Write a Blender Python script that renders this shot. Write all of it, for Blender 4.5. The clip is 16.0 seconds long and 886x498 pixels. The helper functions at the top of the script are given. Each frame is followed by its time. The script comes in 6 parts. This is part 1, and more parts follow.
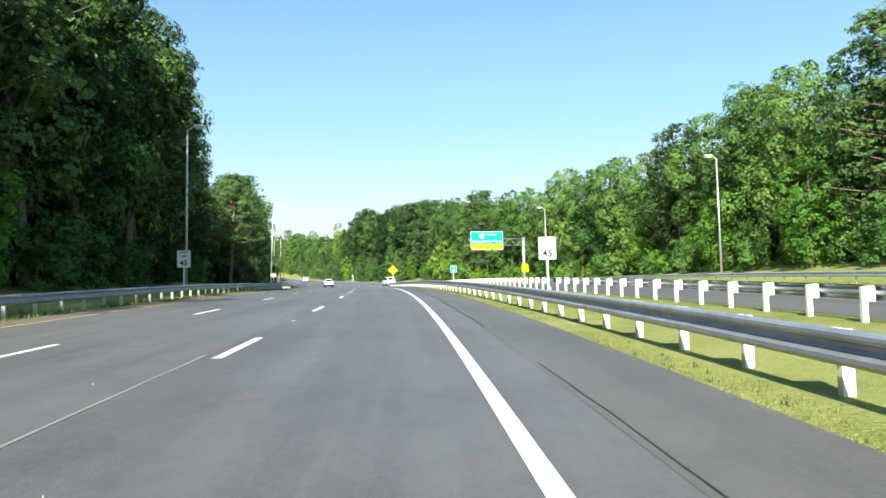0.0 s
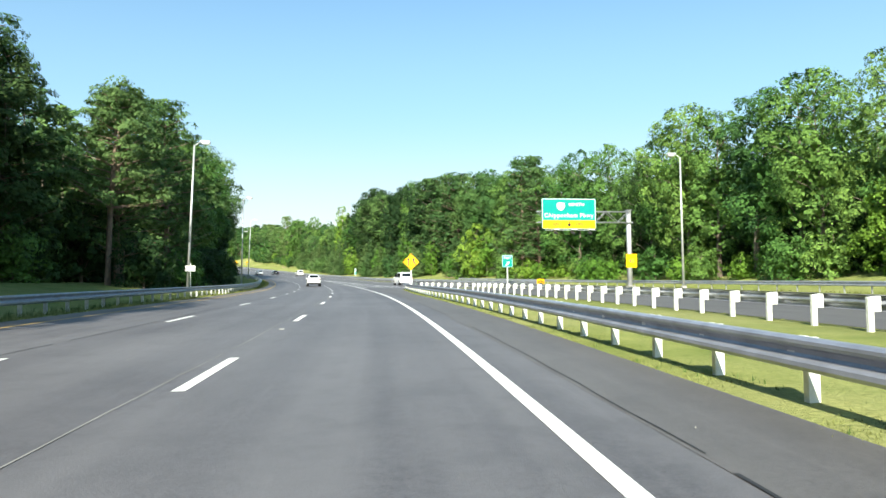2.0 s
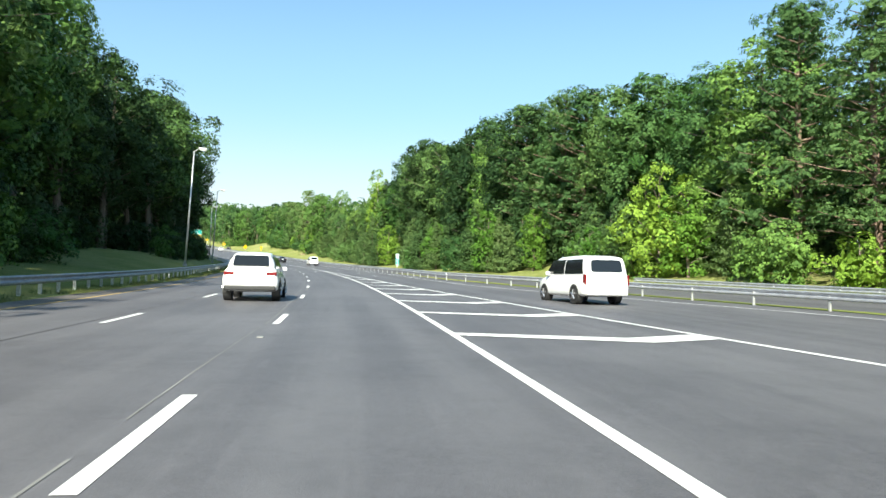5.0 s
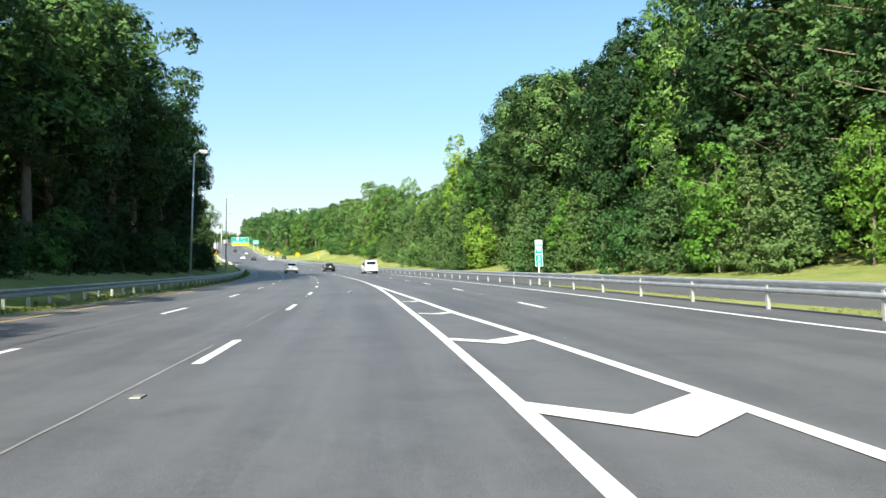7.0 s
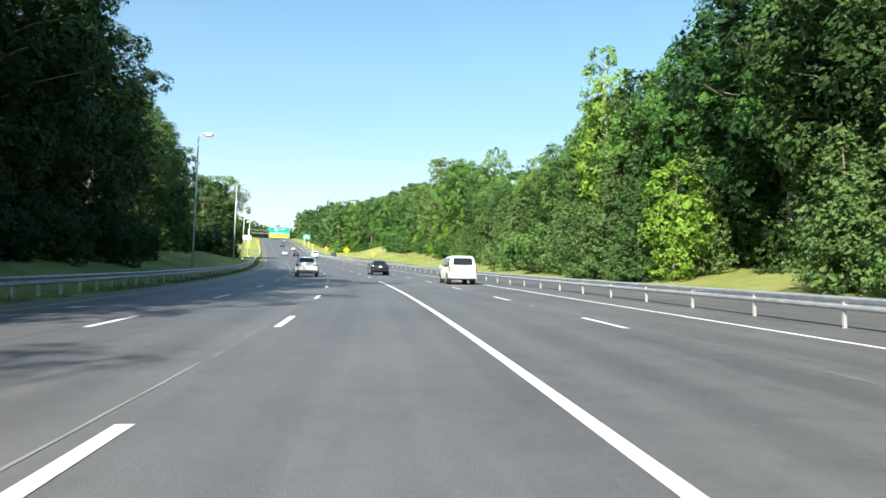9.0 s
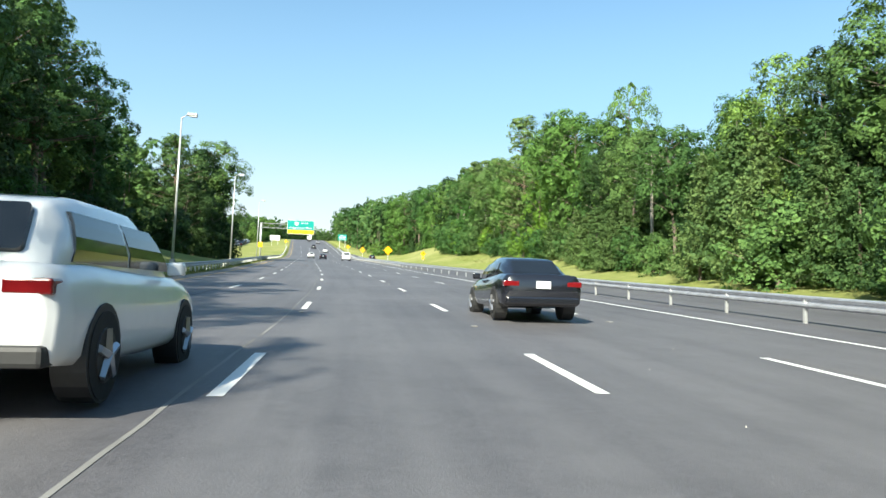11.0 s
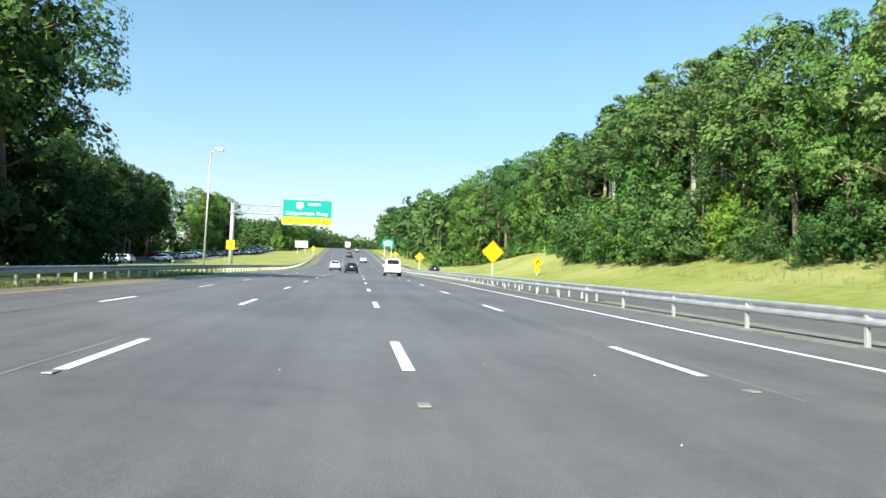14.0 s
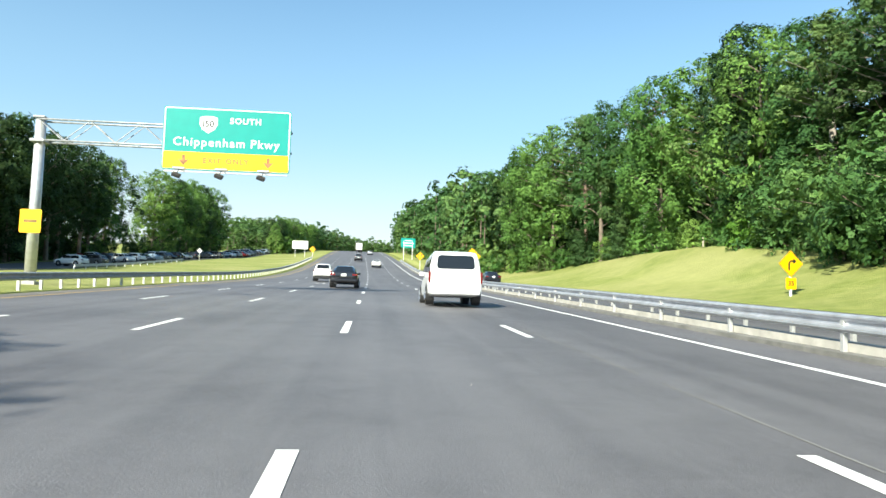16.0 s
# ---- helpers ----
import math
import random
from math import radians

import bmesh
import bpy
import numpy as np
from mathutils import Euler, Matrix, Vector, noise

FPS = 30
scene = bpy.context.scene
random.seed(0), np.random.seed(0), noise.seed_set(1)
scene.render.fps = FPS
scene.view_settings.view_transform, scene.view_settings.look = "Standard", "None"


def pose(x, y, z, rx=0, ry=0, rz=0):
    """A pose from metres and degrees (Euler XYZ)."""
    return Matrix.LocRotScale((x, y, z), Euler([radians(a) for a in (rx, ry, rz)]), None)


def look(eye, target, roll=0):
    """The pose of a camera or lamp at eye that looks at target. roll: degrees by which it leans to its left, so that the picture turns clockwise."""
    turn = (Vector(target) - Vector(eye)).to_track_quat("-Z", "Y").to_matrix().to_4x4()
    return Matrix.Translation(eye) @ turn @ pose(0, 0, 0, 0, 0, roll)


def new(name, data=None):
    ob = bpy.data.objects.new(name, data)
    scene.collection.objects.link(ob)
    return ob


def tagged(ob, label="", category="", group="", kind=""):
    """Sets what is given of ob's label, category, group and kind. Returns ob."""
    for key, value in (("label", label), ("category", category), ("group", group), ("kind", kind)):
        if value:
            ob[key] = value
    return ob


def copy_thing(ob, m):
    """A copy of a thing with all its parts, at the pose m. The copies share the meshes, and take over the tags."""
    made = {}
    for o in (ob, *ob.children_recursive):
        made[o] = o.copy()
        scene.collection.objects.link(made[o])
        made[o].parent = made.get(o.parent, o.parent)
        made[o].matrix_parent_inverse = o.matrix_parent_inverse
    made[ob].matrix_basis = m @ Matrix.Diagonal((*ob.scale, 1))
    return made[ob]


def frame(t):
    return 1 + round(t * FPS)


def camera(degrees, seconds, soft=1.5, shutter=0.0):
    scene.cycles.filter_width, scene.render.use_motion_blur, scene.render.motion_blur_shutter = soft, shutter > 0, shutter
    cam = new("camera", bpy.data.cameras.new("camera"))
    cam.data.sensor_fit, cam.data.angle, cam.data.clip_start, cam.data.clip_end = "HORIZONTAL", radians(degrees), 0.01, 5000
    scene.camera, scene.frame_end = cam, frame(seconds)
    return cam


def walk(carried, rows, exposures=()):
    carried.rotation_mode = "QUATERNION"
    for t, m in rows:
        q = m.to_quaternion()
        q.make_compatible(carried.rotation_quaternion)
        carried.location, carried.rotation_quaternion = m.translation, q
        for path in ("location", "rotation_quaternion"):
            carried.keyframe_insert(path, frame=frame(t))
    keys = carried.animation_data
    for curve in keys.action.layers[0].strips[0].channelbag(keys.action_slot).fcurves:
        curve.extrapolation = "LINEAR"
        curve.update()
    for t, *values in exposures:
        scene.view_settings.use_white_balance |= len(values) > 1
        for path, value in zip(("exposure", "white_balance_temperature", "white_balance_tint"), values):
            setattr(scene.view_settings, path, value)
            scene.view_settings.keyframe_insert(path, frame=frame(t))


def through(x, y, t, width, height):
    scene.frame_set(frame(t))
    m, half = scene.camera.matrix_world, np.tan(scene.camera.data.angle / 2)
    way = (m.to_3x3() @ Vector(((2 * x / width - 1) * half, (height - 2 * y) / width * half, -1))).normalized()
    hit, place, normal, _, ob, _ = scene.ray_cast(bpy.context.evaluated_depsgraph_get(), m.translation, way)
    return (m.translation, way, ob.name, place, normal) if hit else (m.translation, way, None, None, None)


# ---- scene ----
# ---------- camera ----------
cam = camera(63.3, 16.0, soft=1.5)
PATH = [
    (0.0, pose(0.14, -0.04, 1.23, 93.50, 1.33, 0.78)),
    (0.5, pose(-0.74, 12.51, 1.69, 93.32, 1.42, 1.07)),
    (1.0, pose(-1.86, 24.75, 2.08, 93.23, 1.01, 1.32)),
    (1.5, pose(-3.13, 36.96, 2.41, 93.10, 0.95, 1.52)),
    (2.0, pose(-4.65, 49.02, 2.70, 93.03, 0.63, 1.63)),
    (2.5, pose(-6.35, 61.39, 2.94, 92.93, 0.09, 2.00)),
    (3.0, pose(-8.18, 73.71, 3.13, 92.85, -0.59, 2.65)),
    (3.5, pose(-10.20, 86.56, 3.30, 92.75, -0.51, 3.38)),
    (4.0, pose(-12.38, 99.13, 3.45, 92.63, -0.93, 3.72)),
    (6.5, pose(-25.12, 162.82, 4.52, 92.70, 0.86, 7.87)),
    (7.0, pose(-28.54, 176.51, 4.87, 92.82, 1.39, 9.96)),
    (7.5, pose(-32.34, 189.71, 5.24, 92.93, 0.26, 11.12)),
    (8.0, pose(-36.46, 202.91, 5.61, 92.86, -0.44, 12.13)),
    (8.5, pose(-40.81, 215.88, 5.98, 93.03, -0.80, 13.38)),
    (9.0, pose(-45.32, 228.67, 6.36, 93.12, -0.71, 14.62)),
    (9.5, pose(-50.23, 241.41, 6.75, 93.26, -0.94, 15.71)),
    (12.0, pose(-77.75, 304.90, 9.26, 93.77, -1.60, 19.17)),
    (12.5, pose(-83.49, 317.05, 9.87, 93.93, -1.68, 20.00)),
    (13.0, pose(-89.53, 329.48, 10.52, 94.09, -1.59, 20.65)),
    (13.5, pose(-95.57, 341.60, 11.20, 94.20, -1.61, 21.15)),
    (14.0, pose(-101.76, 353.77, 11.90, 94.42, -1.57, 21.53)),
    (14.5, pose(-108.01, 366.09, 12.62, 94.65, -1.58, 21.92)),
    (15.0, pose(-114.18, 378.06, 13.34, 94.68, -1.10, 22.33)),
    (15.5, pose(-120.39, 389.90, 14.05, 94.71, -1.58, 22.53)),
    (16.0, pose(-126.53, 401.80, 14.75, 94.81, -1.49, 22.80)),
]
walk(cam, PATH, exposures=((0.0, 1.12, 6700, 2), (16.0, 1.12, 6700, 2)))

# ---------- world, sun ----------
SUN = Vector((-0.14, -0.99, 0.72)).normalized()
world = bpy.data.worlds.new("world")
scene.world = world
world.use_nodes = True
wn = world.node_tree
sky = wn.nodes.new("ShaderNodeTexSky")
sky.sky_type = 'NISHITA'
sky.sun_disc = False
sky.sun_elevation = math.asin(SUN.z)
sky.sun_rotation = math.atan2(SUN.x, SUN.y)
sky.air_density, sky.dust_density, sky.ozone_density = 1.0, 1.0, 2.0
back = wn.nodes["Background"]
hue = wn.nodes.new("ShaderNodeMix")
hue.data_type, hue.blend_type = 'RGBA', 'MULTIPLY'
hue.inputs[0].default_value, hue.inputs[7].default_value = 1.0, (0.80, 1.03, 1.10, 1)
wn.links.new(sky.outputs[0], hue.inputs[6])
# summer haze all round: a broad pale blue veil, whiter close to the horizon
coord, split = wn.nodes.new("ShaderNodeTexCoord"), wn.nodes.new("ShaderNodeSeparateXYZ")
wn.links.new(coord.outputs["Generated"], split.inputs[0])
veil = hue.outputs[2]
for reach, most, tint in ((0.62, 0.66, (2.75, 3.95, 5.0, 1)), (0.27, 0.95, (4.9, 5.0, 5.0, 1))):
    low = wn.nodes.new("ShaderNodeMapRange")
    low.interpolation_type = 'SMOOTHERSTEP'
    for i, v in enumerate((-0.02, reach, most, 0.0)):
        low.inputs[i + 1].default_value = v
    wn.links.new(split.outputs[2], low.inputs[0])
    haze = wn.nodes.new("ShaderNodeMix")
    haze.data_type = 'RGBA'
    haze.inputs[7].default_value = tint
    wn.links.new(low.outputs[0], haze.inputs[0])
    wn.links.new(veil, haze.inputs[6])
    veil = haze.outputs[2]
wn.links.new(veil, back.inputs[0])
back.inputs[1].default_value = 0.100
sun_data = bpy.data.lights.new("sun", 'SUN')
sun_data.energy, sun_data.angle, sun_data.color = 5.0, radians(0.53), (1.0, 0.95, 0.86)
sun_ob = new("sun", sun_data)
sun_ob.matrix_world = look((0, 0, 200), Vector((0, 0, 200)) - SUN)

# ---------- the road's line: place along it (s) and to its right (d) ----------
STEP = 2.0
S0, S1 = -150.0, 1500.0
CURVE = [1.235, 1.074, 1.088, 1.301, 1.339, 1.339, 1.561, 0.822, -0.136, -0.015, 0.15, 0.2, 0.1, 0.0]
RISE = [-0.378, -0.318, 0.307, -0.015, 0.25, 0.145, -0.082, 0.0, -0.05, -0.06]
LEN = np.arange(S0, S1 + 1, STEP)


def run(rate):
    """The running sum of a rate along the road."""
    return np.concatenate([[0.0], np.cumsum((rate[1:] + rate[:-1]) / 2 * STEP)])


def from_start(values):
    return values - np.interp(-10.0, LEN, values)


bend = np.interp(LEN, np.linspace(-10, 640, 14), CURVE) / 1000
bend = bend - np.interp(LEN, [740, 800, 980, 1040], [0, 0.0031, 0.0031, 0])
HEAD = radians(2.597) + from_start(run(bend))
RX = -2.064 + from_start(run(-np.sin(HEAD)))
RY = -10.0 + from_start(run(np.cos(HEAD)))
grade = 0.0423 + from_start(run(np.interp(LEN, np.linspace(-10, 640, 10), RISE) / 1000))
grade = np.clip(grade, -0.01, 0.06)
grade = np.where(LEN > 900, grade * np.clip(1 - (LEN - 900) / 200, -0.3, 1), grade)
grade = grade + np.interp(LEN, [485, 570, 720, 860], [0, 0.052, 0.052, 0])
RZ = run(grade)
RZ = RZ - np.interp(0.0, LEN, RZ)


def heading(s):
    return float(np.interp(s, LEN, HEAD))


def road_z(s):
    return float(np.interp(s, LEN, RZ))


def at(s, d, z=0.0):
    """The place at s along the road and d to the right of its first lane line, z above the road."""
    h = heading(s)
    return Vector((float(np.interp(s, LEN, RX)) + d * math.cos(h), float(np.interp(s, LEN, RY)) + d * math.sin(h), road_z(s) + z))


def turned(s, d, z=0.0, turn=0.0):
    """A pose there whose +y looks along the road."""
    return Matrix.Translation(at(s, d, z)) @ Matrix.Rotation(heading(s) + radians(turn), 4, 'Z')


def table(rows):
    xs, ys = [r[0] for r in rows], [r[1] for r in rows]
    return lambda s: float(np.interp(s, xs, ys))


# edges of the pavements
LEFT_EDGE = table([(-150, -8.3), (1500, -8.3)])
RIGHT_EDGE = table([(-150, 5.9), (60, 5.6), (100, 5.8), (123, 7.2), (127, 8.0), (129, 22.5), (150, 19.5), (175, 14.6), (190, 12.5), (225, 12.7), (255, 13.2), (340, 13.6), (360, 13.4), (385, 12.2), (440, 12.2), (1500, 12.2)])
RAMP_LEFT = table([(-150, 13.0), (0, 12.3), (60, 12.6), (100, 12.7), (120, 11.0), (126, 9.8), (128, 23.2), (150, 20.8), (175, 17.0), (195, 13.6), (215, 13.0), (255, 13.5), (340, 13.9), (360, 13.7), (372, 13.5), (470, 13.5), (1500, 13.6)])
RAMP_RIGHT = table([(-150, 27.0), (0, 27.0), (60, 28.5), (126, 32.0), (150, 30.0), (175, 26.0), (200, 22.4), (240, 21.0), (400, 21.5), (470, 20.6), (520, 18.5), (560, 16.2), (1500, 16.2)])


# the woods' edge on the right
R_EDGE = table([(-60, 44), (60, 45), (110, 44), (150, 42), (180, 37), (220, 32), (260, 29), (300, 29), (340, 32), (380, 35), (430, 36), (470, 36.5), (490, 37), (510, 34), (545, 25), (600, 22), (1100, 22)])


def bank(s, d):
    """The height of the land over the road's."""
    z = 0.0
    right = RAMP_RIGHT(s)
    if d > right + 1.0:
        u = d - right - 1.0
        lift = table([(-150, 0.10), (130, 0.12), (200, 0.16), (300, 0.17), (400, 0.24), (430, 0.26), (466, 0.26), (484, 0.36), (500, 0.31), (520, 0.2), (560, 0.10), (1500, 0.08)])(s)
        z = lift * 12.0 * (min(u, 12.0) / 12.0) ** 1.8 + 0.06 * max(0.0, min(u - 12.0, 60.0))
    elif d < -9.5:
        u = -9.5 - d
        lift = table([(-150, 0.10), (60, 0.12), (180, 0.10), (200, 0.22), (370, 0.20), (400, 0.02), (560, -0.02), (640, -0.11), (700, -0.11), (800, 0.05), (1500, 0.08)])(s)
        z = lift * min(u, 9.0) + 0.25 * lift * max(0.0, min(u - 9.0, 60.0))
    return z


def land(s, d, z=0.0):
    return at(s, d, bank(s, d) + z)


# ---------- materials ----------
def material(name):
    m = bpy.data.materials.new(name)
    m.use_nodes = True
    return m, m.node_tree.nodes, m.node_tree.links, m.node_tree.nodes["Principled BSDF"]


def plain(name, color, rough=0.5, metal=0.0, vary=0.12, scale=6.0, bump=0.0, coat=0.0):
    m, n, l, p = material(name)
    tc = n.new("ShaderNodeTexCoord")
    a = n.new("ShaderNodeTexNoise")
    a.inputs["Scale"].default_value, a.inputs["Detail"].default_value = scale, 6
    l.new(tc.outputs["Object"], a.inputs["Vector"])
    ramp = n.new("ShaderNodeValToRGB")
    ramp.color_ramp.elements[0].position, ramp.color_ramp.elements[1].position = 0.3, 0.72
    ramp.color_ramp.elements[0].color = (*[c * (1 - vary) for c in color], 1)
    ramp.color_ramp.elements[1].color = (*[min(1, c * (1 + vary)) for c in color], 1)
    l.new(a.outputs["Fac"], ramp.inputs[0])
    l.new(ramp.outputs[0], p.inputs["Base Color"])
    p.inputs["Roughness"].default_value, p.inputs["Metallic"].default_value = rough, metal
    p.inputs["Coat Weight"].default_value = coat
    if bump:
        b = n.new("ShaderNodeBump")
        b.inputs["Strength"].default_value = bump
        l.new(a.outputs["Fac"], b.inputs["Height"])
        l.new(b.outputs[0], p.inputs["Normal"])
    return m


def mixed(n, l, fac, a, b, mode='MIX'):
    x = n.new("ShaderNodeMix")
    x.data_type, x.blend_type = 'RGBA', mode
    for sock, v in ((x.inputs[0], fac), (x.inputs[6], a), (x.inputs[7], b)):
        if isinstance(v, (int, float)):
            sock.default_value = v
        elif isinstance(v, tuple):
            sock.default_value = (*v, 1)
        else:
            l.new(v, sock)
    return x.outputs[2]


def noise_of(n, l, vec, scale, detail=5, rough=0.55):
    a = n.new("ShaderNodeTexNoise")
    a.inputs["Scale"].default_value, a.inputs["Detail"].default_value, a.inputs["Roughness"].default_value = scale, detail, rough
    l.new(vec, a.inputs["Vector"])
    return a.outputs["Fac"]


def ramp_of(n, l, fac, lo, hi, a=0.0, b=1.0):
    r = n.new("ShaderNodeMapRange")
    r.inputs[1].default_value, r.inputs[2].default_value, r.inputs[3].default_value, r.inputs[4].default_value = lo, hi, a, b
    l.new(fac, r.inputs[0])
    return r.outputs[0]


def asphalt(name, tone, worn):
    """Asphalt with aggregate, wheel tracks along the UV's v, blotches and stains. u is metres across, v along."""
    m, n, l, p = material(name)
    tc = n.new("ShaderNodeTexCoord")
    uv, o = tc.outputs["UV"], tc.outputs["Object"]
    fine = noise_of(n, l, o, 48.0, 3, 0.75)
    grit = noise_of(n, l, o, 11.0, 4, 0.7)
    mid = noise_of(n, l, o, 1.7, 6, 0.65)
    big = noise_of(n, l, o, 0.16, 4, 0.6)
    stretch = n.new("ShaderNodeMapping")
    stretch.inputs["Scale"].default_value = (0.9, 0.02, 1)
    l.new(uv, stretch.inputs[0])
    tracks = noise_of(n, l, stretch.outputs[0], 1.4, 3, 0.5)
    streak = n.new("ShaderNodeMapping")
    streak.inputs["Scale"].default_value = (4.0, 0.22, 1)
    l.new(uv, streak.inputs[0])
    lines = noise_of(n, l, streak.outputs[0], 1.5, 5, 0.65)
    c = mixed(n, l, ramp_of(n, l, fine, 0.3, 0.75), tuple(v * 0.5 for v in tone), tuple(v * 1.5 for v in tone))
    c = mixed(n, l, ramp_of(n, l, grit, 0.38, 0.7, 0.0, 0.5), c, tuple(v * 1.6 for v in tone))
    c = mixed(n, l, ramp_of(n, l, tracks, 0.38, 0.62, 0.0, 0.6), c, worn)
    c = mixed(n, l, ramp_of(n, l, mid, 0.48, 0.75, 0.0, 0.5), c, tuple(v * 0.6 for v in tone))
    c = mixed(n, l, ramp_of(n, l, big, 0.4, 0.7, 0.0, 0.4), c, tuple(v * 1.25 for v in worn))
    c = mixed(n, l, ramp_of(n, l, lines, 0.56, 0.75, 0.0, 0.25), c, tuple(v * 1.35 for v in worn))
    c = mixed(n, l, ramp_of(n, l, fine, 0.66, 0.74, 0.0, 0.55), c, (0.2, 0.195, 0.185))
    l.new(c, p.inputs["Base Color"])
    p.inputs["Roughness"].default_value = 0.6
    p.inputs["Specular IOR Level"].default_value = 0.5
    b = n.new("ShaderNodeBump")
    b.inputs["Strength"].default_value, b.inputs["Distance"].default_value = 0.5, 0.012
    l.new(fine, b.inputs["Height"])
    l.new(b.outputs[0], p.inputs["Normal"])
    return m


def grass_ground():
    m, n, l, p = material("grass_ground")
    tc = n.new("ShaderNodeTexCoord")
    o = tc.outputs["Object"]
    big, mid, fine = noise_of(n, l, o, 0.09, 4), noise_of(n, l, o, 0.8, 6, 0.65), noise_of(n, l, o, 14.0, 4, 0.7)
    c = mixed(n, l, ramp_of(n, l, mid, 0.3, 0.7), (0.175, 0.215, 0.055), (0.335, 0.345, 0.118))
    c = mixed(n, l, ramp_of(n, l, big, 0.44, 0.66, 0.0, 0.6), c, (0.43, 0.40, 0.185))
    c = mixed(n, l, ramp_of(n, l, fine, 0.3, 0.75, 0.0, 0.6), c, (0.10, 0.13, 0.024))
    l.new(c, p.inputs["Base Color"])
    p.inputs["Roughness"].default_value = 0.95
    p.inputs["Specular IOR Level"].default_value = 0.1
    b = n.new("ShaderNodeBump")
    b.inputs["Strength"].default_value, b.inputs["Distance"].default_value = 0.8, 0.08
    l.new(fine, b.inputs["Height"])
    l.new(b.outputs[0], p.inputs["Normal"])
    return m


def leaves(name, dark, light, through=0.12, fine=13.0, gaps=0.40):
    """Foliage sprays with ragged gaps between the leaves: hue by tree and by spray, a little light passing through."""
    m, n, l, p = material(name)
    info, geo, tc = n.new("ShaderNodeObjectInfo"), n.new("ShaderNodeNewGeometry"), n.new("ShaderNodeTexCoord")
    c = mixed(n, l, geo.outputs["Random Per Island"], dark, light)
    clump = noise_of(n, l, tc.outputs["Object"], 0.55, 3)
    c = mixed(n, l, ramp_of(n, l, clump, 0.35, 0.7, 0.0, 0.45), c, tuple(v * 1.25 for v in light))
    hsv = n.new("ShaderNodeHueSaturation")
    l.new(ramp_of(n, l, info.outputs["Random"], 0, 1, 0.476, 0.522), hsv.inputs["Hue"])
    l.new(ramp_of(n, l, info.outputs["Random"], 0, 1, 1.28, 0.62), hsv.inputs["Value"])
    l.new(c, hsv.inputs["Color"])
    l.new(hsv.outputs[0], p.inputs["Base Color"])
    p.inputs["Roughness"].default_value = 0.6
    p.inputs["Specular IOR Level"].default_value = 0.15
    ragged = noise_of(n, l, tc.outputs["Object"], fine, 1, 0.5)
    b = n.new("ShaderNodeBump")
    b.inputs["Strength"].default_value, b.inputs["Distance"].default_value = 0.7, 0.12
    l.new(ragged, b.inputs["Height"])
    l.new(b.outputs[0], p.inputs["Normal"])
    t = n.new("ShaderNodeBsdfTranslucent")
    l.new(mixed(n, l, 0.5, hsv.outputs[0], (0.16, 0.26, 0.02)), t.inputs["Color"])
    mix = n.new("ShaderNodeMixShader")
    mix.inputs[0].default_value = through
    l.new(p.outputs[0], mix.inputs[1])
    l.new(t.outputs[0], mix.inputs[2])
    hole = n.new("ShaderNodeMath")
    hole.operation = 'LESS_THAN'
    hole.inputs[1].default_value = gaps
    l.new(ragged, hole.inputs[0])
    gap, cut = n.new("ShaderNodeBsdfTransparent"), n.new("ShaderNodeMixShader")
    l.new(hole.outputs[0], cut.inputs[0])
    l.new(mix.outputs[0], cut.inputs[1])
    l.new(gap.outputs[0], cut.inputs[2])
    l.new(cut.outputs[0], n["Material Output"].inputs["Surface"])
    return m


def bark(name, tone):
    m, n, l, p = material(name)
    tc = n.new("ShaderNodeTexCoord")
    mp = n.new("ShaderNodeMapping")
    mp.inputs["Scale"].default_value = (1, 1, 0.22)
    l.new(tc.outputs["Object"], mp.inputs[0])
    f = noise_of(n, l, mp.outputs[0], 9.0, 6, 0.7)
    l.new(mixed(n, l, ramp_of(n, l, f, 0.3, 0.7), tuple(v * 0.5 for v in tone), tuple(v * 1.3 for v in tone)), p.inputs["Base Color"])
    p.inputs["Roughness"].default_value = 0.9
    b = n.new("ShaderNodeBump")
    b.inputs["Strength"].default_value, b.inputs["Distance"].default_value = 0.7, 0.05
    l.new(f, b.inputs["Height"])
    l.new(b.outputs[0], p.inputs["Normal"])
    return m


def paint(name, color, wear=0.35):
    """Road paint, worn through to the asphalt in specks."""
    m, n, l, p = material(name)
    tc = n.new("ShaderNodeTexCoord")
    f = noise_of(n, l, tc.outputs["Object"], 9.0, 8, 0.75)
    g = noise_of(n, l, tc.outputs["Object"], 0.7, 3)
    c = mixed(n, l, ramp_of(n, l, f, 0.58, 0.72, 0.0, wear), color, (0.12, 0.12, 0.12))
    c = mixed(n, l, ramp_of(n, l, g, 0.35, 0.75, 0.0, 0.25), c, tuple(v * 0.7 for v in color))
    l.new(c, p.inputs["Base Color"])
    p.inputs["Roughness"].default_value = 0.7
    return m


def glass_dark(name):
    m, n, l, p = material(name)
    p.inputs["Base Color"].default_value = (0.012, 0.014, 0.016, 1)
    p.inputs["Roughness"].default_value = 0.06
    p.inputs["Specular IOR Level"].default_value = 0.6
    return m


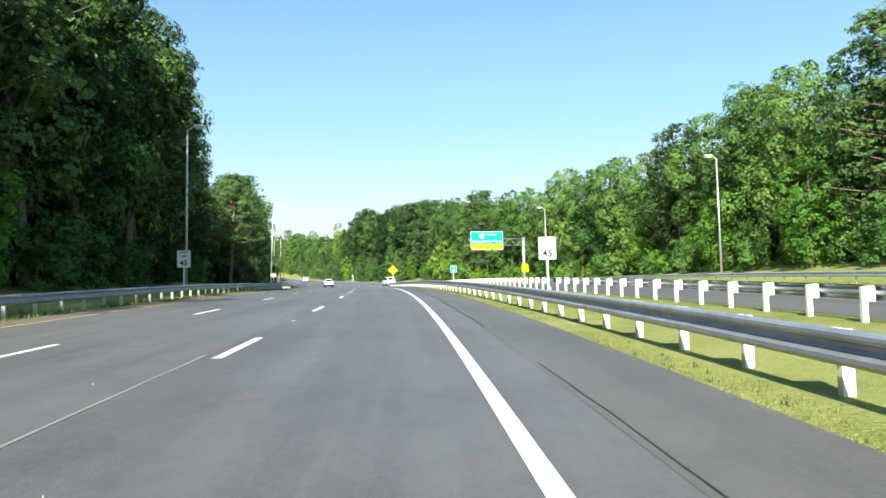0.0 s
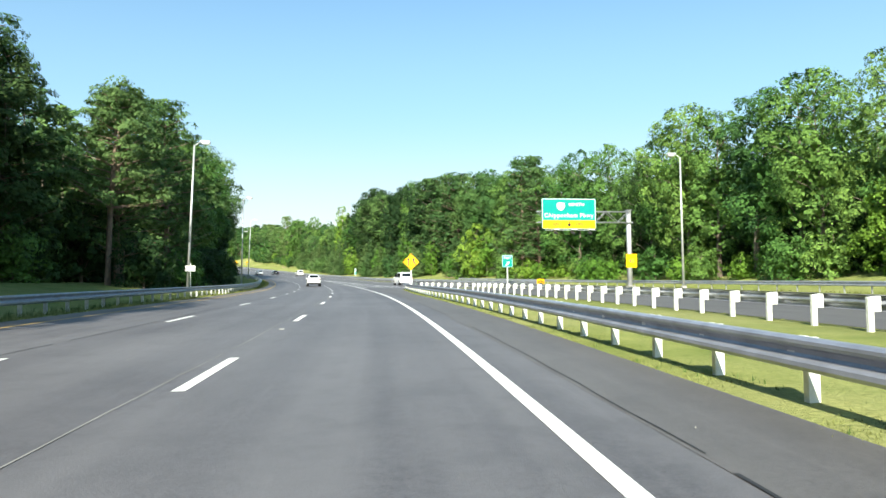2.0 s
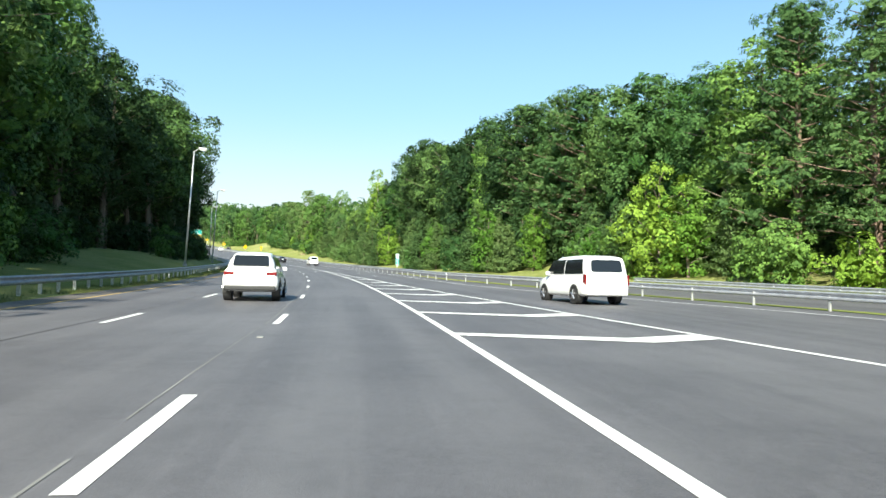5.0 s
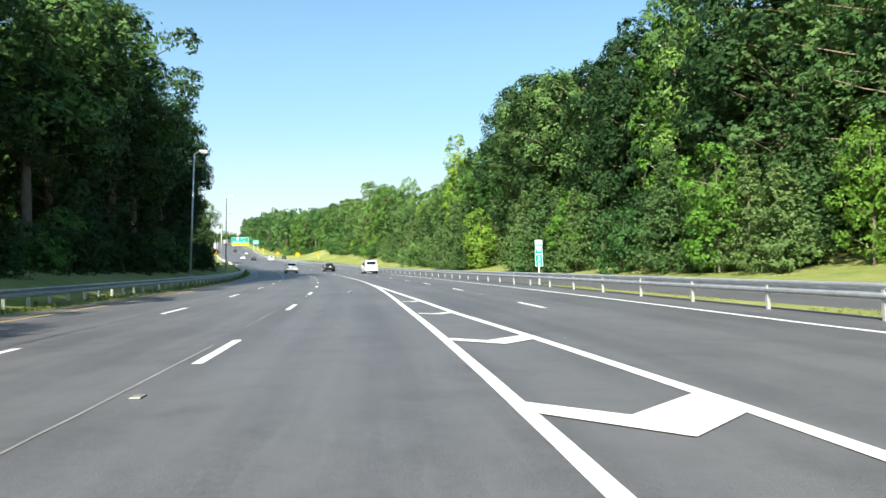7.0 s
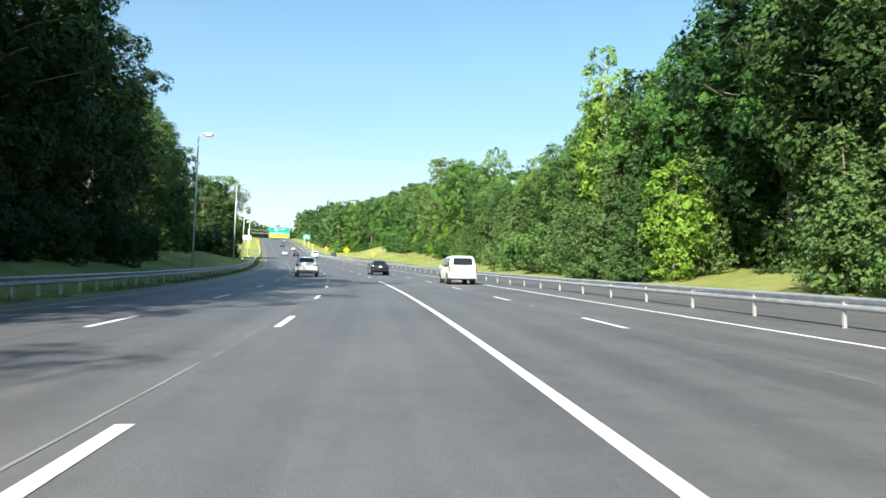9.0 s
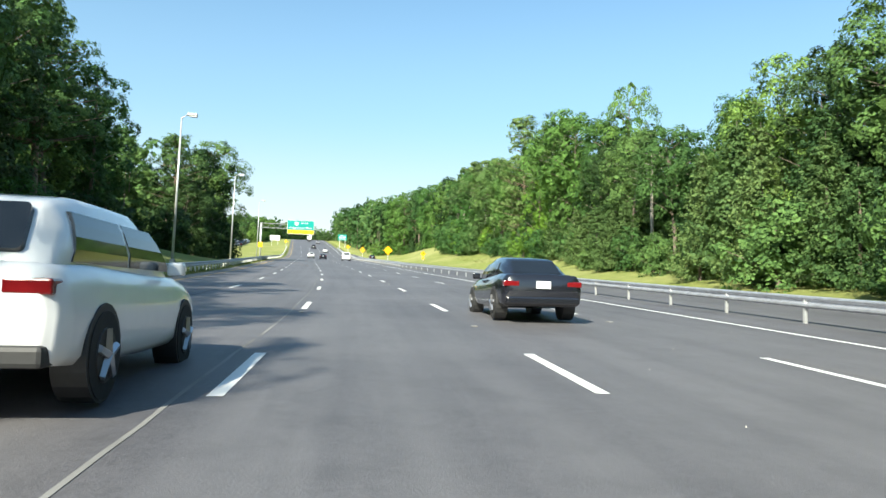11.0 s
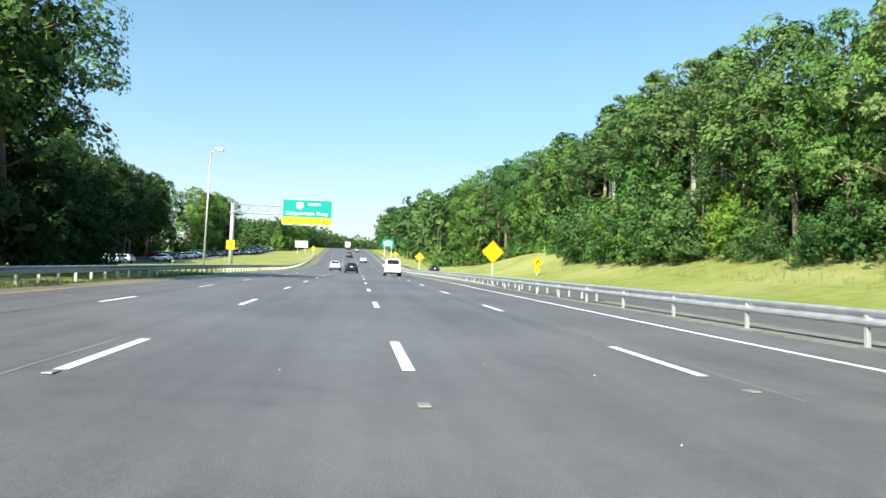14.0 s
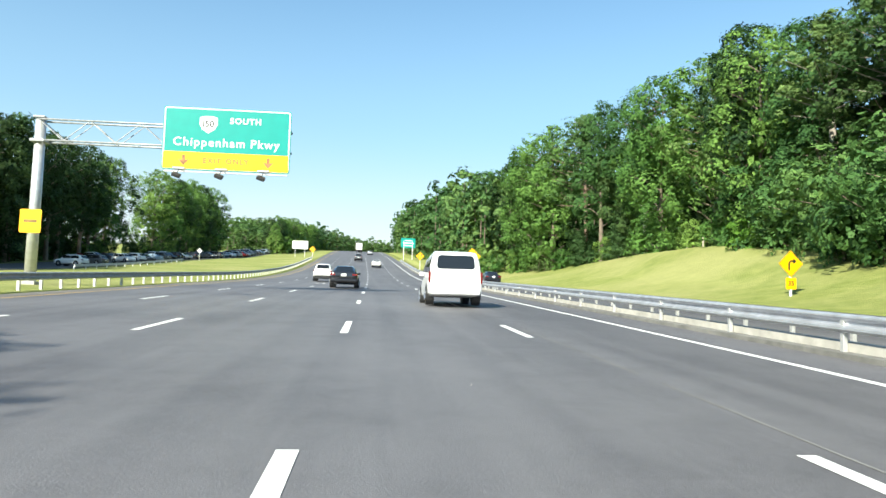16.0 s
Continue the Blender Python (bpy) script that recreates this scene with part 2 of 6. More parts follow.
M_ASPHALT = asphalt("asphalt", (0.083, 0.079, 0.084), (0.140, 0.134, 0.139))
M_SOIL = plain("bare_reddish_soil", (0.34, 0.25, 0.15), 0.95, 0, 0.3, 2.0, 0.4)
M_SHOULDER = asphalt("shoulder_asphalt", (0.080, 0.074, 0.072), (0.128, 0.119, 0.113))
M_SHOULDER_WARM = asphalt("dusty_shoulder_asphalt", (0.120, 0.104, 0.090), (0.178, 0.155, 0.132))
M_GRASS = grass_ground()
M_WHITE_LINE = paint("white_road_paint", (0.72, 0.72, 0.70))
M_YELLOW_LINE = paint("yellow_road_paint", (0.52, 0.36, 0.13), 0.6)
M_STEEL = plain("galvanised_steel", (0.52, 0.53, 0.56), 0.4, 0.6, 0.16, 3.0)
# Weathered steel; its shade away from the sun is partly in the base colour.
M_STEEL_SHADED = plain("weathered_shaded_steel", (0.36, 0.37, 0.42), 0.4, 0.55, 0.2, 3.0)
M_POST = plain("weathered_galvanised_post", (0.74, 0.74, 0.71), 0.6, 0.1, 0.14, 7.0)
M_POST_GREY = plain("greyed_galvanised_post", (0.52, 0.52, 0.50), 0.6, 0.1, 0.2, 7.0)
M_POLE = plain("aluminium_pole", (0.62, 0.62, 0.61), 0.42, 0.55, 0.12, 4.0)
M_TRUSS = plain("dull_galvanised_truss", (0.34, 0.35, 0.36), 0.5, 0.5, 0.3, 5.0)
M_WOOD_PALE = plain("weathered_pale_timber", (0.42, 0.37, 0.29), 0.85, 0, 0.3, 8.0, 0.3)
M_CONCRETE = plain("concrete", (0.42, 0.40, 0.36), 0.9, 0, 0.2, 3.0, 0.2)
M_CONCRETE_GREY = plain("weathered_kerb_concrete", (0.17, 0.165, 0.15), 0.9, 0, 0.3, 2.2, 0.3)
M_GREEN = plain("green_sign_sheet", (0.0, 0.28, 0.24), 0.42, 0, 0.05, 2.0)
M_YELLOW = plain("yellow_sign_sheet", (0.92, 0.48, 0.002), 0.45, 0, 0.05, 2.0)
M_WHITE = plain("white_sign_sheet", (0.80, 0.80, 0.78), 0.45, 0, 0.05, 2.0)
M_BLACK = plain("black_sign_paint", (0.015, 0.015, 0.015), 0.5, 0, 0.1, 2.0)
M_RED = plain("red_lens", (0.17, 0.006, 0.008), 0.2, 0, 0.1, 9.0, 0, 0.5)
M_RUBBER = plain("black_rubber", (0.018, 0.018, 0.018), 0.85, 0, 0.25, 14.0)
M_RIM = plain("alloy_rim", (0.5, 0.5, 0.52), 0.3, 0.9, 0.1, 9.0)
M_GLASS = glass_dark("tinted_window_glass")
M_LAMP = plain("frosted_lamp_glass", (0.75, 0.75, 0.72), 0.3, 0, 0.05, 4.0)
M_PLASTIC = plain("black_plastic", (0.03, 0.03, 0.03), 0.6, 0, 0.15, 12.0)
M_BARK_PALE = bark("pale_grey_bark", (0.52, 0.49, 0.43))
M_BARK_DRY = bark("pale_pine_bark", (0.36, 0.32, 0.27))
M_BARK = bark("grey_brown_bark", (0.19, 0.15, 0.115))
M_PINE_BARK = bark("reddish_pine_bark", (0.24, 0.165, 0.12))
M_TUFT = plain("grass_blades", (0.17, 0.185, 0.05), 0.8, 0, 0.35, 1.2)
M_WEED = plain("weed_leaves", (0.06, 0.105, 0.018), 0.8, 0, 0.35, 2.0)
M_LEAF = leaves("broad_leaves", (0.036, 0.092, 0.022), (0.138, 0.262, 0.055), 0.07)
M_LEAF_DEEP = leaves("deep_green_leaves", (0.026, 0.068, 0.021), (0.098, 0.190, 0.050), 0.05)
# The same foliage darkened, carrying the shade of the darker woods in its colour.
M_LEAF_SHADE = leaves("dark_hemlock_leaves", (0.014, 0.036, 0.012), (0.042, 0.085, 0.024), 0.03)
M_LEAF_FAR = leaves("woodland_leaves", (0.028, 0.072, 0.024), (0.104, 0.196, 0.055), 0.06, 10.0, 0.38)
M_LEAF_BRIGHT = leaves("young_leaves", (0.062, 0.148, 0.018), (0.165, 0.300, 0.042), 0.10)
M_NEEDLE = leaves("pine_needles", (0.050, 0.112, 0.032), (0.128, 0.212, 0.066), 0.08, 16.0, 0.42)
M_NEEDLE_BLUE = leaves("young_pine_needles", (0.040, 0.088, 0.028), (0.105, 0.175, 0.055), 0.08, 18.0, 0.42)


# ---------- mesh helpers ----------
def mesh_of(name, verts, faces, mat, smooth=False, uvs=None):
    me = bpy.data.meshes.new(name)
    me.from_pydata([tuple(v) for v in verts], [], faces)
    if mat:
        me.materials.append(mat)
    if smooth:
        me.polygons.foreach_set("use_smooth", [True] * len(me.polygons))
    if uvs is not None:
        layer = me.uv_layers.new(name="UVMap")
        loops = np.zeros(len(me.loops), dtype=np.int32)
        me.loops.foreach_get("vertex_index", loops)
        layer.data.foreach_set("uv", np.asarray(uvs, dtype=np.float32)[loops].ravel())
    me.update()
    return me


def part(name, bm, mat, parent=None, label="", m=None, smooth=False):
    """Link a bmesh (or a mesh) as one object under a thing or a part."""
    if isinstance(bm, bmesh.types.BMesh):
        me = bpy.data.meshes.new(name)
        bmesh.ops.recalc_face_normals(bm, faces=bm.faces)
        bm.to_mesh(me)
        bm.free()
        me.materials.append(mat)
        if smooth:
            me.polygons.foreach_set("use_smooth", [True] * len(me.polygons))
    else:
        me = bm
    ob = new(name, me)
    if parent:
        ob.parent = parent
    if m is not None:
        ob.matrix_basis = m
    if label:
        ob["label"] = label
    return ob


def thing(name, m, label, category, group=""):
    ob = new(name)
    ob.matrix_basis = m
    return tagged(ob, label, category, group)


def box(bm, x0, x1, y0, y1, z0, z1, bevel=0.0):
    r = bmesh.ops.create_cube(bm, size=1.0)
    vs = r["verts"]
    bmesh.ops.scale(bm, vec=(x1 - x0, y1 - y0, z1 - z0), verts=vs)
    bmesh.ops.translate(bm, vec=((x0 + x1) / 2, (y0 + y1) / 2, (z0 + z1) / 2), verts=vs)
    if bevel:
        es = list({e for v in vs for e in v.link_edges})
        bmesh.ops.bevel(bm, geom=es, offset=bevel, segments=2, affect='EDGES', profile=0.5)
    return bm


def bar(bm, a, b, r0, r1=None, sides=8):
    """A round bar from a to b."""
    a, b = Vector(a), Vector(b)
    r1 = r0 if r1 is None else r1
    d = b - a
    q = d.to_track_quat('Z', 'Y').to_matrix().to_4x4()
    m = Matrix.Translation((a + b) / 2) @ q
    bmesh.ops.create_cone(bm, cap_ends=True, segments=sides, radius1=r0, radius2=r1, depth=d.length, matrix=m)
    return bm


def outline(points, y0, y1, bm=None):
    """A plate: an outline in x and z, from y0 to y1."""
    bm = bm or bmesh.new()
    a = [bm.verts.new((x, y0, z)) for x, z in points]
    b = [bm.verts.new((x, y1, z)) for x, z in points]
    bm.faces.new(a)
    bm.faces.new(b[::-1])
    for i in range(len(points)):
        j = (i + 1) % len(points)
        bm.faces.new((a[j], a[i], b[i], b[j]))
    return bm


def rounded(w, h, r, n=4, cx=0.0, cz=0.0):
    pts = []
    for sx, sz, a0 in ((1, 1, 0), (-1, 1, 90), (-1, -1, 180), (1, -1, 270)):
        for k in range(n + 1):
            a = radians(a0 + 90 * k / n)
            pts.append((cx + sx * (w / 2 - r) + r * math.cos(a), cz + sz * (h / 2 - r) + r * math.sin(a)))
    return pts


def strip(name, s_list, left, right, z, mat, thick=0.0, parent=None, label="", nd=1):
    """A ribbon along the road between two edges, with UVs in metres; thick gives it sides."""
    verts, uvs, faces = [], [], []
    for s in s_list:
        l, r = left(s), right(s)
        for k in range(nd + 1):
            d = l + (r - l) * k / nd
            verts.append(at(s, d, z(s, d) if callable(z) else z))
            uvs.append((d, s))
    w = nd + 1
    for i in range(len(s_list) - 1):
        for k in range(nd):
            a = i * w + k
            faces.append((a, a + 1, a + w + 1, a + w))
    if thick:
        n0 = len(verts)
        for i, s in enumerate(s_list):
            verts += [at(s, e, (z(s, e) if callable(z) else z) - thick) for e in (left(s), right(s))]
            uvs += [(left(s), s), (right(s), s)]
        for i in range(len(s_list) - 1):
            a, b = n0 + 2 * i, n0 + 2 * i + 2
            faces.append((i * w, (i + 1) * w, b, a))
            faces.append(((i + 1) * w + nd, i * w + nd, a + 1, b + 1))
    ob = new(name, mesh_of(name, verts, faces, mat, uvs=uvs))
    if parent:
        ob.parent = parent
    if label:
        ob["label"] = label
    return ob


def span(a, b, step):
    n = max(1, int(round((b - a) / step)))
    return [a + (b - a) * i / n for i in range(n + 1)]


def shift(f, k):
    return lambda s: f(s) + k


def const(k):
    return lambda s: k

# ---------- ground ----------
def build_ground():
    ss = span(-146, 1490, 4.0)
    rows = []
    for s in ss:
        l, r, a, b = LEFT_EDGE(s), RIGHT_EDGE(s), RAMP_LEFT(s), RAMP_RIGHT(s)
        a = max(a, r + 0.12)
        hump = 0.03 if s < 215 else -0.12
        b = max(b, a + 0.3)
        ds = [(-260, 0), (-180, 0), (-130, 0), (-95, 0), (-70, 0), (-52, 0), (-40, 0), (-31, 0), (-24, 0), (-18.5, 0), (-14.5, 0), (-11.5, 0), (-9.5, 0),
              (l, -0.02), (l + 0.3, -0.25), (r - 0.3, -0.25), (r, -0.02), (r + (a - r) * 0.35, hump), (r + (a - r) * 0.65, hump), (a, -0.02), (a + 0.1, -0.25), (b - 0.1, -0.25), (b, -0.02), (b + 1, 0)]
        ds += [(b + k, 0) for k in (4, 8, 13, 20, 30, 45, 70, 110, 170, 260)]
        rows.append([at(s, d, bank(s, d) + z + (0.05 * noise.noise((s * 0.2, d * 0.2, 0)) if z == 0 else 0)) for d, z in ds])
    w = len(rows[0])
    verts = [v for row in rows for v in row]
    faces = []
    for i in range(len(rows) - 1):
        for k in range(w - 1):
            x = i * w + k
            faces.append((x, x + 1, x + w + 1, x + w))
    border = list(range(w)) + [i * w + w - 1 for i in range(1, len(rows))] + [(len(rows) - 1) * w + k for k in range(w - 2, -1, -1)] + [i * w for i in range(len(rows) - 2, 0, -1)]
    mid = at(600, 0)
    n0 = len(verts)
    for k in border:
        v = verts[k]
        d = Vector((v.x - mid.x, v.y - mid.y, 0)).normalized()
        verts.append(Vector((mid.x, mid.y, v.z)) + d * 4200)
    for i in range(len(border)):
        j = (i + 1) % len(border)
        faces.append((border[j], border[i], n0 + i, n0 + j))
    me = mesh_of("ground", verts, faces, M_GRASS, smooth=True)
    tagged(new("ground", me), "mown verge grass, green with dry straw patches", "ground", kind="structure")


build_ground()

# ---------- pavements ----------
road = strip("road", span(-140, 1480, 4.0), const(-8.3), lambda s: RIGHT_EDGE(s), 0.0, M_ASPHALT, 0.3, nd=6)
tagged(road, "grey asphalt carriageway with worn wheel tracks and cracks", "road", kind="structure")
ramp = strip("ramp_road", span(-140, 127, 3.0), RAMP_LEFT, RAMP_RIGHT, -0.01, M_SHOULDER, 0.3, nd=3)
tagged(ramp, "grey asphalt ramp beside the main carriageway", "road", kind="structure")
exit_road = strip("exit_road", span(128.5, 560, 4.0), lambda s: RIGHT_EDGE(s) + 0.005 if s > 188 else max(RAMP_LEFT(s), RIGHT_EDGE(s) + 0.12), RAMP_RIGHT, -0.01, M_ASPHALT, 0.3, nd=3)
tagged(exit_road, "grey asphalt exit road behind the guardrail", "road", kind="structure")


# ---------- markings ----------
def marking_strip(name, parent, s_list, mid, width, mat, z=0.006):
    return strip(name, s_list, shift(mid, -width / 2), shift(mid, width / 2), z, mat, parent=parent)


marks = tagged(new("lane_markings"), "white and yellow painted lane lines on the asphalt", "lane markings", kind="structure")
marking_strip("yellow_edge_line", marks, span(-140, 1400, 4), const(-7.05), 0.14, M_YELLOW_LINE)
marking_strip("white_edge_line", marks, span(-140, 285, 3), table([(0, 3.48), (60, 3.54), (150, 3.58), (185, 3.55), (200, 3.46), (212, 3.52), (230, 3.62)]), 0.155, M_WHITE_LINE)
OUTER = table([(128, 9.9), (140, 8.75), (150, 7.85), (165, 6.45), (170.8, 6.0), (177.6, 5.6), (184.6, 5.3), (190.5, 4.95), (197, 4.5), (205, 4.2), (212, 3.95), (220, 3.75), (227, 3.64)])
marking_strip("gore_edge_line", marks, span(128, 226, 3), OUTER, 0.18, M_WHITE_LINE, 0.010)
EDGE_C = table([(140, 19.0), (150, 17.0), (161, 14.2), (168, 12.4), (176, 11.0), (191, 10.4), (222, 10.25), (300, 10.4), (355, 10.25), (385, 10.15), (410, 10.12), (434, 10.35), (1400, 10.4)])
marking_strip("ramp_edge_line", marks, span(140, 1400, 3), EDGE_C, 0.16, M_WHITE_LINE)
marking_strip("exit_edge_line", marks, span(216, 545, 3), lambda s: RAMP_RIGHT(s) - 0.9, 0.13, M_WHITE_LINE, 0.0)
marking_strip("ramp_outer_line", marks, span(-140, 122, 3), lambda s: RAMP_RIGHT(s) - 1.4, 0.14, M_WHITE_LINE)


def dash_row(phase, d, first, last, slip=const(0.0)):
    """Painted dashes; slip: how far single ones were set off their even spacing."""
    k = math.ceil((first - phase) / 11.87)
    while phase + k * 11.87 < last:
        s = phase + k * 11.87
        s += slip(s)
        marking_strip("dash", marks, span(s, s + 3.1, 1.6), const(d), 0.15, M_WHITE_LINE)
        k += 1


dash_row(10.2, 0.0, -60, 620, table([(46, 0.0), (57.6, -0.8), (69.5, -0.85), (81.4, -0.3), (93, 0.0)]))
dash_row(9.92, -3.5, -60, 620)
dash_row(7.85, 7.15, 196, 200)
dash_row(10.45, 7.22, 205, 620)
dash_row(10.5, 3.68, 285, 620)
for s in (139.0, 145.6, 152.2, 158.8, 165.0, 171.2, 177.6, 184.8, 190.5, 197.0, 203.4):
    inner, outer = 3.60, OUTER(s) - 0.06
    tip = inner + (outer - inner) * (0.66 if s < 172 else 0.5)
    k = max(0.45, min(1.0, (outer - inner) / 1.8))
    pts = [(s - 0.05 - 0.55 * k, inner), (s - 1.7 * k, tip + 0.08), (s + 0.05 - 1.0 * k, outer), (s + 0.05, outer), (s - 0.85 * k, tip - 0.1), (s - 0.05, inner)]
    me = mesh_of("gore_chevron", [at(a, b, 0.014) for a, b in pts], [(0, 1, 4, 5), (1, 2, 3, 4)], M_WHITE_LINE)
    part("gore_chevron", me, None, marks)

# ---------- guardrails ----------
W_BEAM = [(-0.012, 0.158), (0.04, 0.152), (0.072, 0.128), (0.076, 0.098), (0.052, 0.066), (0.006, 0.042), (-0.004, 0.0), (0.012, -0.028), (0.062, -0.042), (0.094, -0.064), (0.098, -0.105), (0.07, -0.138), (0.008, -0.158)]


def guardrail(label, path, face, spacing, height=0.56, split=7.62, post_mat=None, block=True, ground=None, slim=False, beam_mat=None):
    """A W-beam rail along path (s, d rows); face +1: its corrugation looks to the right (+d)."""
    line = table(path)
    a, b = path[0][0], path[-1][0]
    up = ground or (lambda s, d: 0.0)
    rail = tagged(new("guardrail"), label, "guardrail")
    rail.matrix_basis = Matrix.Translation(at(a, line(a)))
    off = rail.matrix_basis.inverted()
    k = a
    while k < b - 0.5:
        e = min(b, k + split)
        verts, faces = [], []
        ss = span(k, e, 3.81)
        n = len(W_BEAM)
        for s in ss:
            d = line(s)
            for side in (0, 1):
                for dx, dz in W_BEAM:
                    verts.append(off @ at(s, d + face * (dx - side * 0.006), up(s, d) + height + dz))
        for i in range(len(ss) - 1):
            for side in (0, 1):
                for j in range(n - 1):
                    p = (2 * i + side) * n + j
                    faces.append((p, p + 1, p + 2 * n + 1, p + 2 * n))
            for j in (0, n - 1):
                p, q = 2 * i * n + j, (2 * i + 1) * n + j
                faces.append((p, q, q + 2 * n, p + 2 * n))
        part("beam", mesh_of("beam", verts, faces, beam_mat or M_STEEL), None, rail)
        k = e
    bm = box(bmesh.new(), *((-0.04, 0.04, -0.045, 0.045) if slim else (-0.06, 0.06, -0.045, 0.045)), -0.3, height + 0.13, 0.008)
    post_me = bpy.data.meshes.new("post")
    bm.to_mesh(post_me)
    bm.free()
    post_me.materials.append(post_mat or (M_POLE if slim else M_POST))
    bm = box(bmesh.new(), -0.075, 0.075, -0.07, 0.07, -0.17, 0.145, 0.012)
    block_me = bpy.data.meshes.new("blockout")
    bm.to_mesh(block_me)
    bm.free()
    block_me.materials.append(post_mat or M_POST)
    for s in span(a + 0.3, b - 0.3, spacing):
        d = line(s)
        m = off @ turned(s, d - face * (0.0 if slim else 0.20), up(s, d))
        part("post", post_me, None, rail, m=m)
        if block and not slim:
            part("blockout", block_me, None, rail, m=off @ turned(s, d - face * 0.075, up(s, d) + height))
    return rail


guardrail("galvanised steel guardrail on pale posts beside the inner shoulder", [(-60, -8.9), (110, -8.9), (200, -9.6), (330, -8.9), (395, -9.1), (430, -9.2), (600, -9.3)], 1, 1.9, post_mat=M_POST_GREY, beam_mat=M_STEEL_SHADED)
guardrail("galvanised steel guardrail along the paved outer shoulder", [(-60, 6.55), (8, 6.4), (40, 6.05), (60, 5.95), (95, 6.15), (110, 6.6), (127, 7.8)], -1, 1.83, 0.47, beam_mat=M_STEEL_SHADED)
guardrail("galvanised steel guardrail on white posts along the ramp", [(-60, 12.1), (25, 11.7), (60, 12.1), (90, 12.3), (108, 11.8), (126.5, 8.6)], 1, 1.83, beam_mat=M_STEEL_SHADED)
guardrail("galvanised steel guardrail between the ramp and the exit road", [(122, 21.5), (135, 20.7), (150, 19.4), (175, 14.8), (188, 12.0), (200, 11.9), (225, 12.1), (255, 12.6), (340, 12.95), (360, 12.7), (385, 12.05), (410, 11.95), (450, 12.0), (600, 12.0)], -1, 3.81, slim=True)
guardrail("galvanised steel guardrail on the far side of the exit ramp", [(-60, 27.7), (60, 29.2), (126, 32.6), (150, 30.7), (180, 26.5)], -1, 2.4, ground=bank, slim=True)
guardrail("second galvanised steel guardrail beside the exit road", [(398, 12.75), (470, 13.0), (540, 13.0)], 1, 1.9, 0.52, slim=True)
guardrail("low steel guardrail in front of the parking lot", [(520, -33.5), (575, -33.5)], 1, 3.81, 0.52, ground=bank)

# shoulder, seams and the paved strip under the rail
outer_shoulder = strip("shoulder", span(-140, 126, 4), const(4.25), lambda s: RIGHT_EDGE(s) - 0.03, 0.004, M_SHOULDER, nd=2)
tagged(outer_shoulder, "brownish grey asphalt shoulder outside the edge line", "shoulder", kind="structure")
inner_shoulder = strip("shoulder", span(-140, 600, 4), const(-8.28), const(-7.25), 0.004, M_SHOULDER_WARM, nd=1)
tagged(inner_shoulder, "narrow dusty brownish asphalt shoulder inside the yellow line", "shoulder", kind="structure")
M_SEAM_LIGHT = plain("pale_joint_filler", (0.21, 0.205, 0.195), 0.85, 0, 0.3, 0.6)
M_SEAM_DARK = plain("bitumen_joint", (0.025, 0.025, 0.026), 0.7, 0, 0.4, 3.0)
seams = tagged(new("joint_seams"), "thin sealed seams along the asphalt lanes", "road seam", kind="structure")


def wavy(d, k):
    return lambda s: d + 0.05 * noise.noise((s * 0.13, k, 0)) + 0.022 * noise.noise((s * 0.9, k, 4))


seam_rnd = random.Random(3)


def seam_run(a, b, d, width, mat, z):
    """A seam in uneven lengths with gaps between."""
    k = seam_rnd.uniform(0, 20)
    while a < b:
        e = min(b, a + seam_rnd.uniform(1.5, 14))
        w = width * seam_rnd.uniform(0.5, 1.3)
        marking_strip("seam", seams, span(a, e, 0.8), shift(wavy(d, k), seam_rnd.uniform(-0.04, 0.04)), w, mat, z)
        a = e + (seam_rnd.uniform(0.1, 0.8) if seam_rnd.random() < 0.6 else seam_rnd.uniform(1, 6))


seam_run(-20, 338, -0.27, 0.038, M_SEAM_LIGHT, 0.005)
seam_run(-20, 128, 4.3, 0.03, M_SEAM_DARK, 0.009)
seam_run(190, 440, 7.5, 0.03, M_SEAM_LIGHT, 0.005)
seam_run(-20, 440, -3.85, 0.022, M_SEAM_DARK, 0.005)
seam_run(359, 370, 1.55, 0.03, M_SEAM_LIGHT, 0.005)
seam_run(338, 398, -0.42, 0.034, M_SEAM_LIGHT, 0.005)
kerb = strip("kerb", span(372, 600, 4), table([(372, 12.9), (385, 11.75), (600, 11.75)]), table([(372, 13.2), (385, 13.35), (600, 13.35)]), lambda s, d: 0.03 + 0.06 * min(1.0, max(0.0, (s - 410) / 12)), M_CONCRETE_GREY, 0.4, nd=2)
tagged(kerb, "pale concrete strip with raised kerb under the guardrail", "kerb", kind="structure")
barrier = strip("concrete_wall", span(416, 600, 4), const(12.06), const(12.3), lambda s, d: 0.10 + 0.14 * min(1.0, (s - 416) / 8.0), M_CONCRETE, 0.6)
tagged(barrier, "low pale concrete wall behind the guardrail", "wall", kind="structure")
M_BRASS = plain("cast_iron_marker", (0.30, 0.29, 0.27), 0.6, 0.4, 0.2, 5.0)
bm = box(bmesh.new(), -0.055, 0.055, -0.11, 0.11, -0.005, 0.014, 0.006)
marker_me = bpy.data.meshes.new("pavement_marker")
bm.to_mesh(marker_me)
bm.free()
marker_me.materials.append(M_BRASS)
for phase, d, a, b in ((17.7, 0.0, 0, 450), (18.0, 7.22, 190, 450), (18.0, 3.66, 290, 450)):
    for s in span(phase + 23.74 * math.ceil((a - phase) / 23.74), b, 23.74):
        part("pavement_marker", marker_me, None, seams, m=turned(s, d, 0.004))

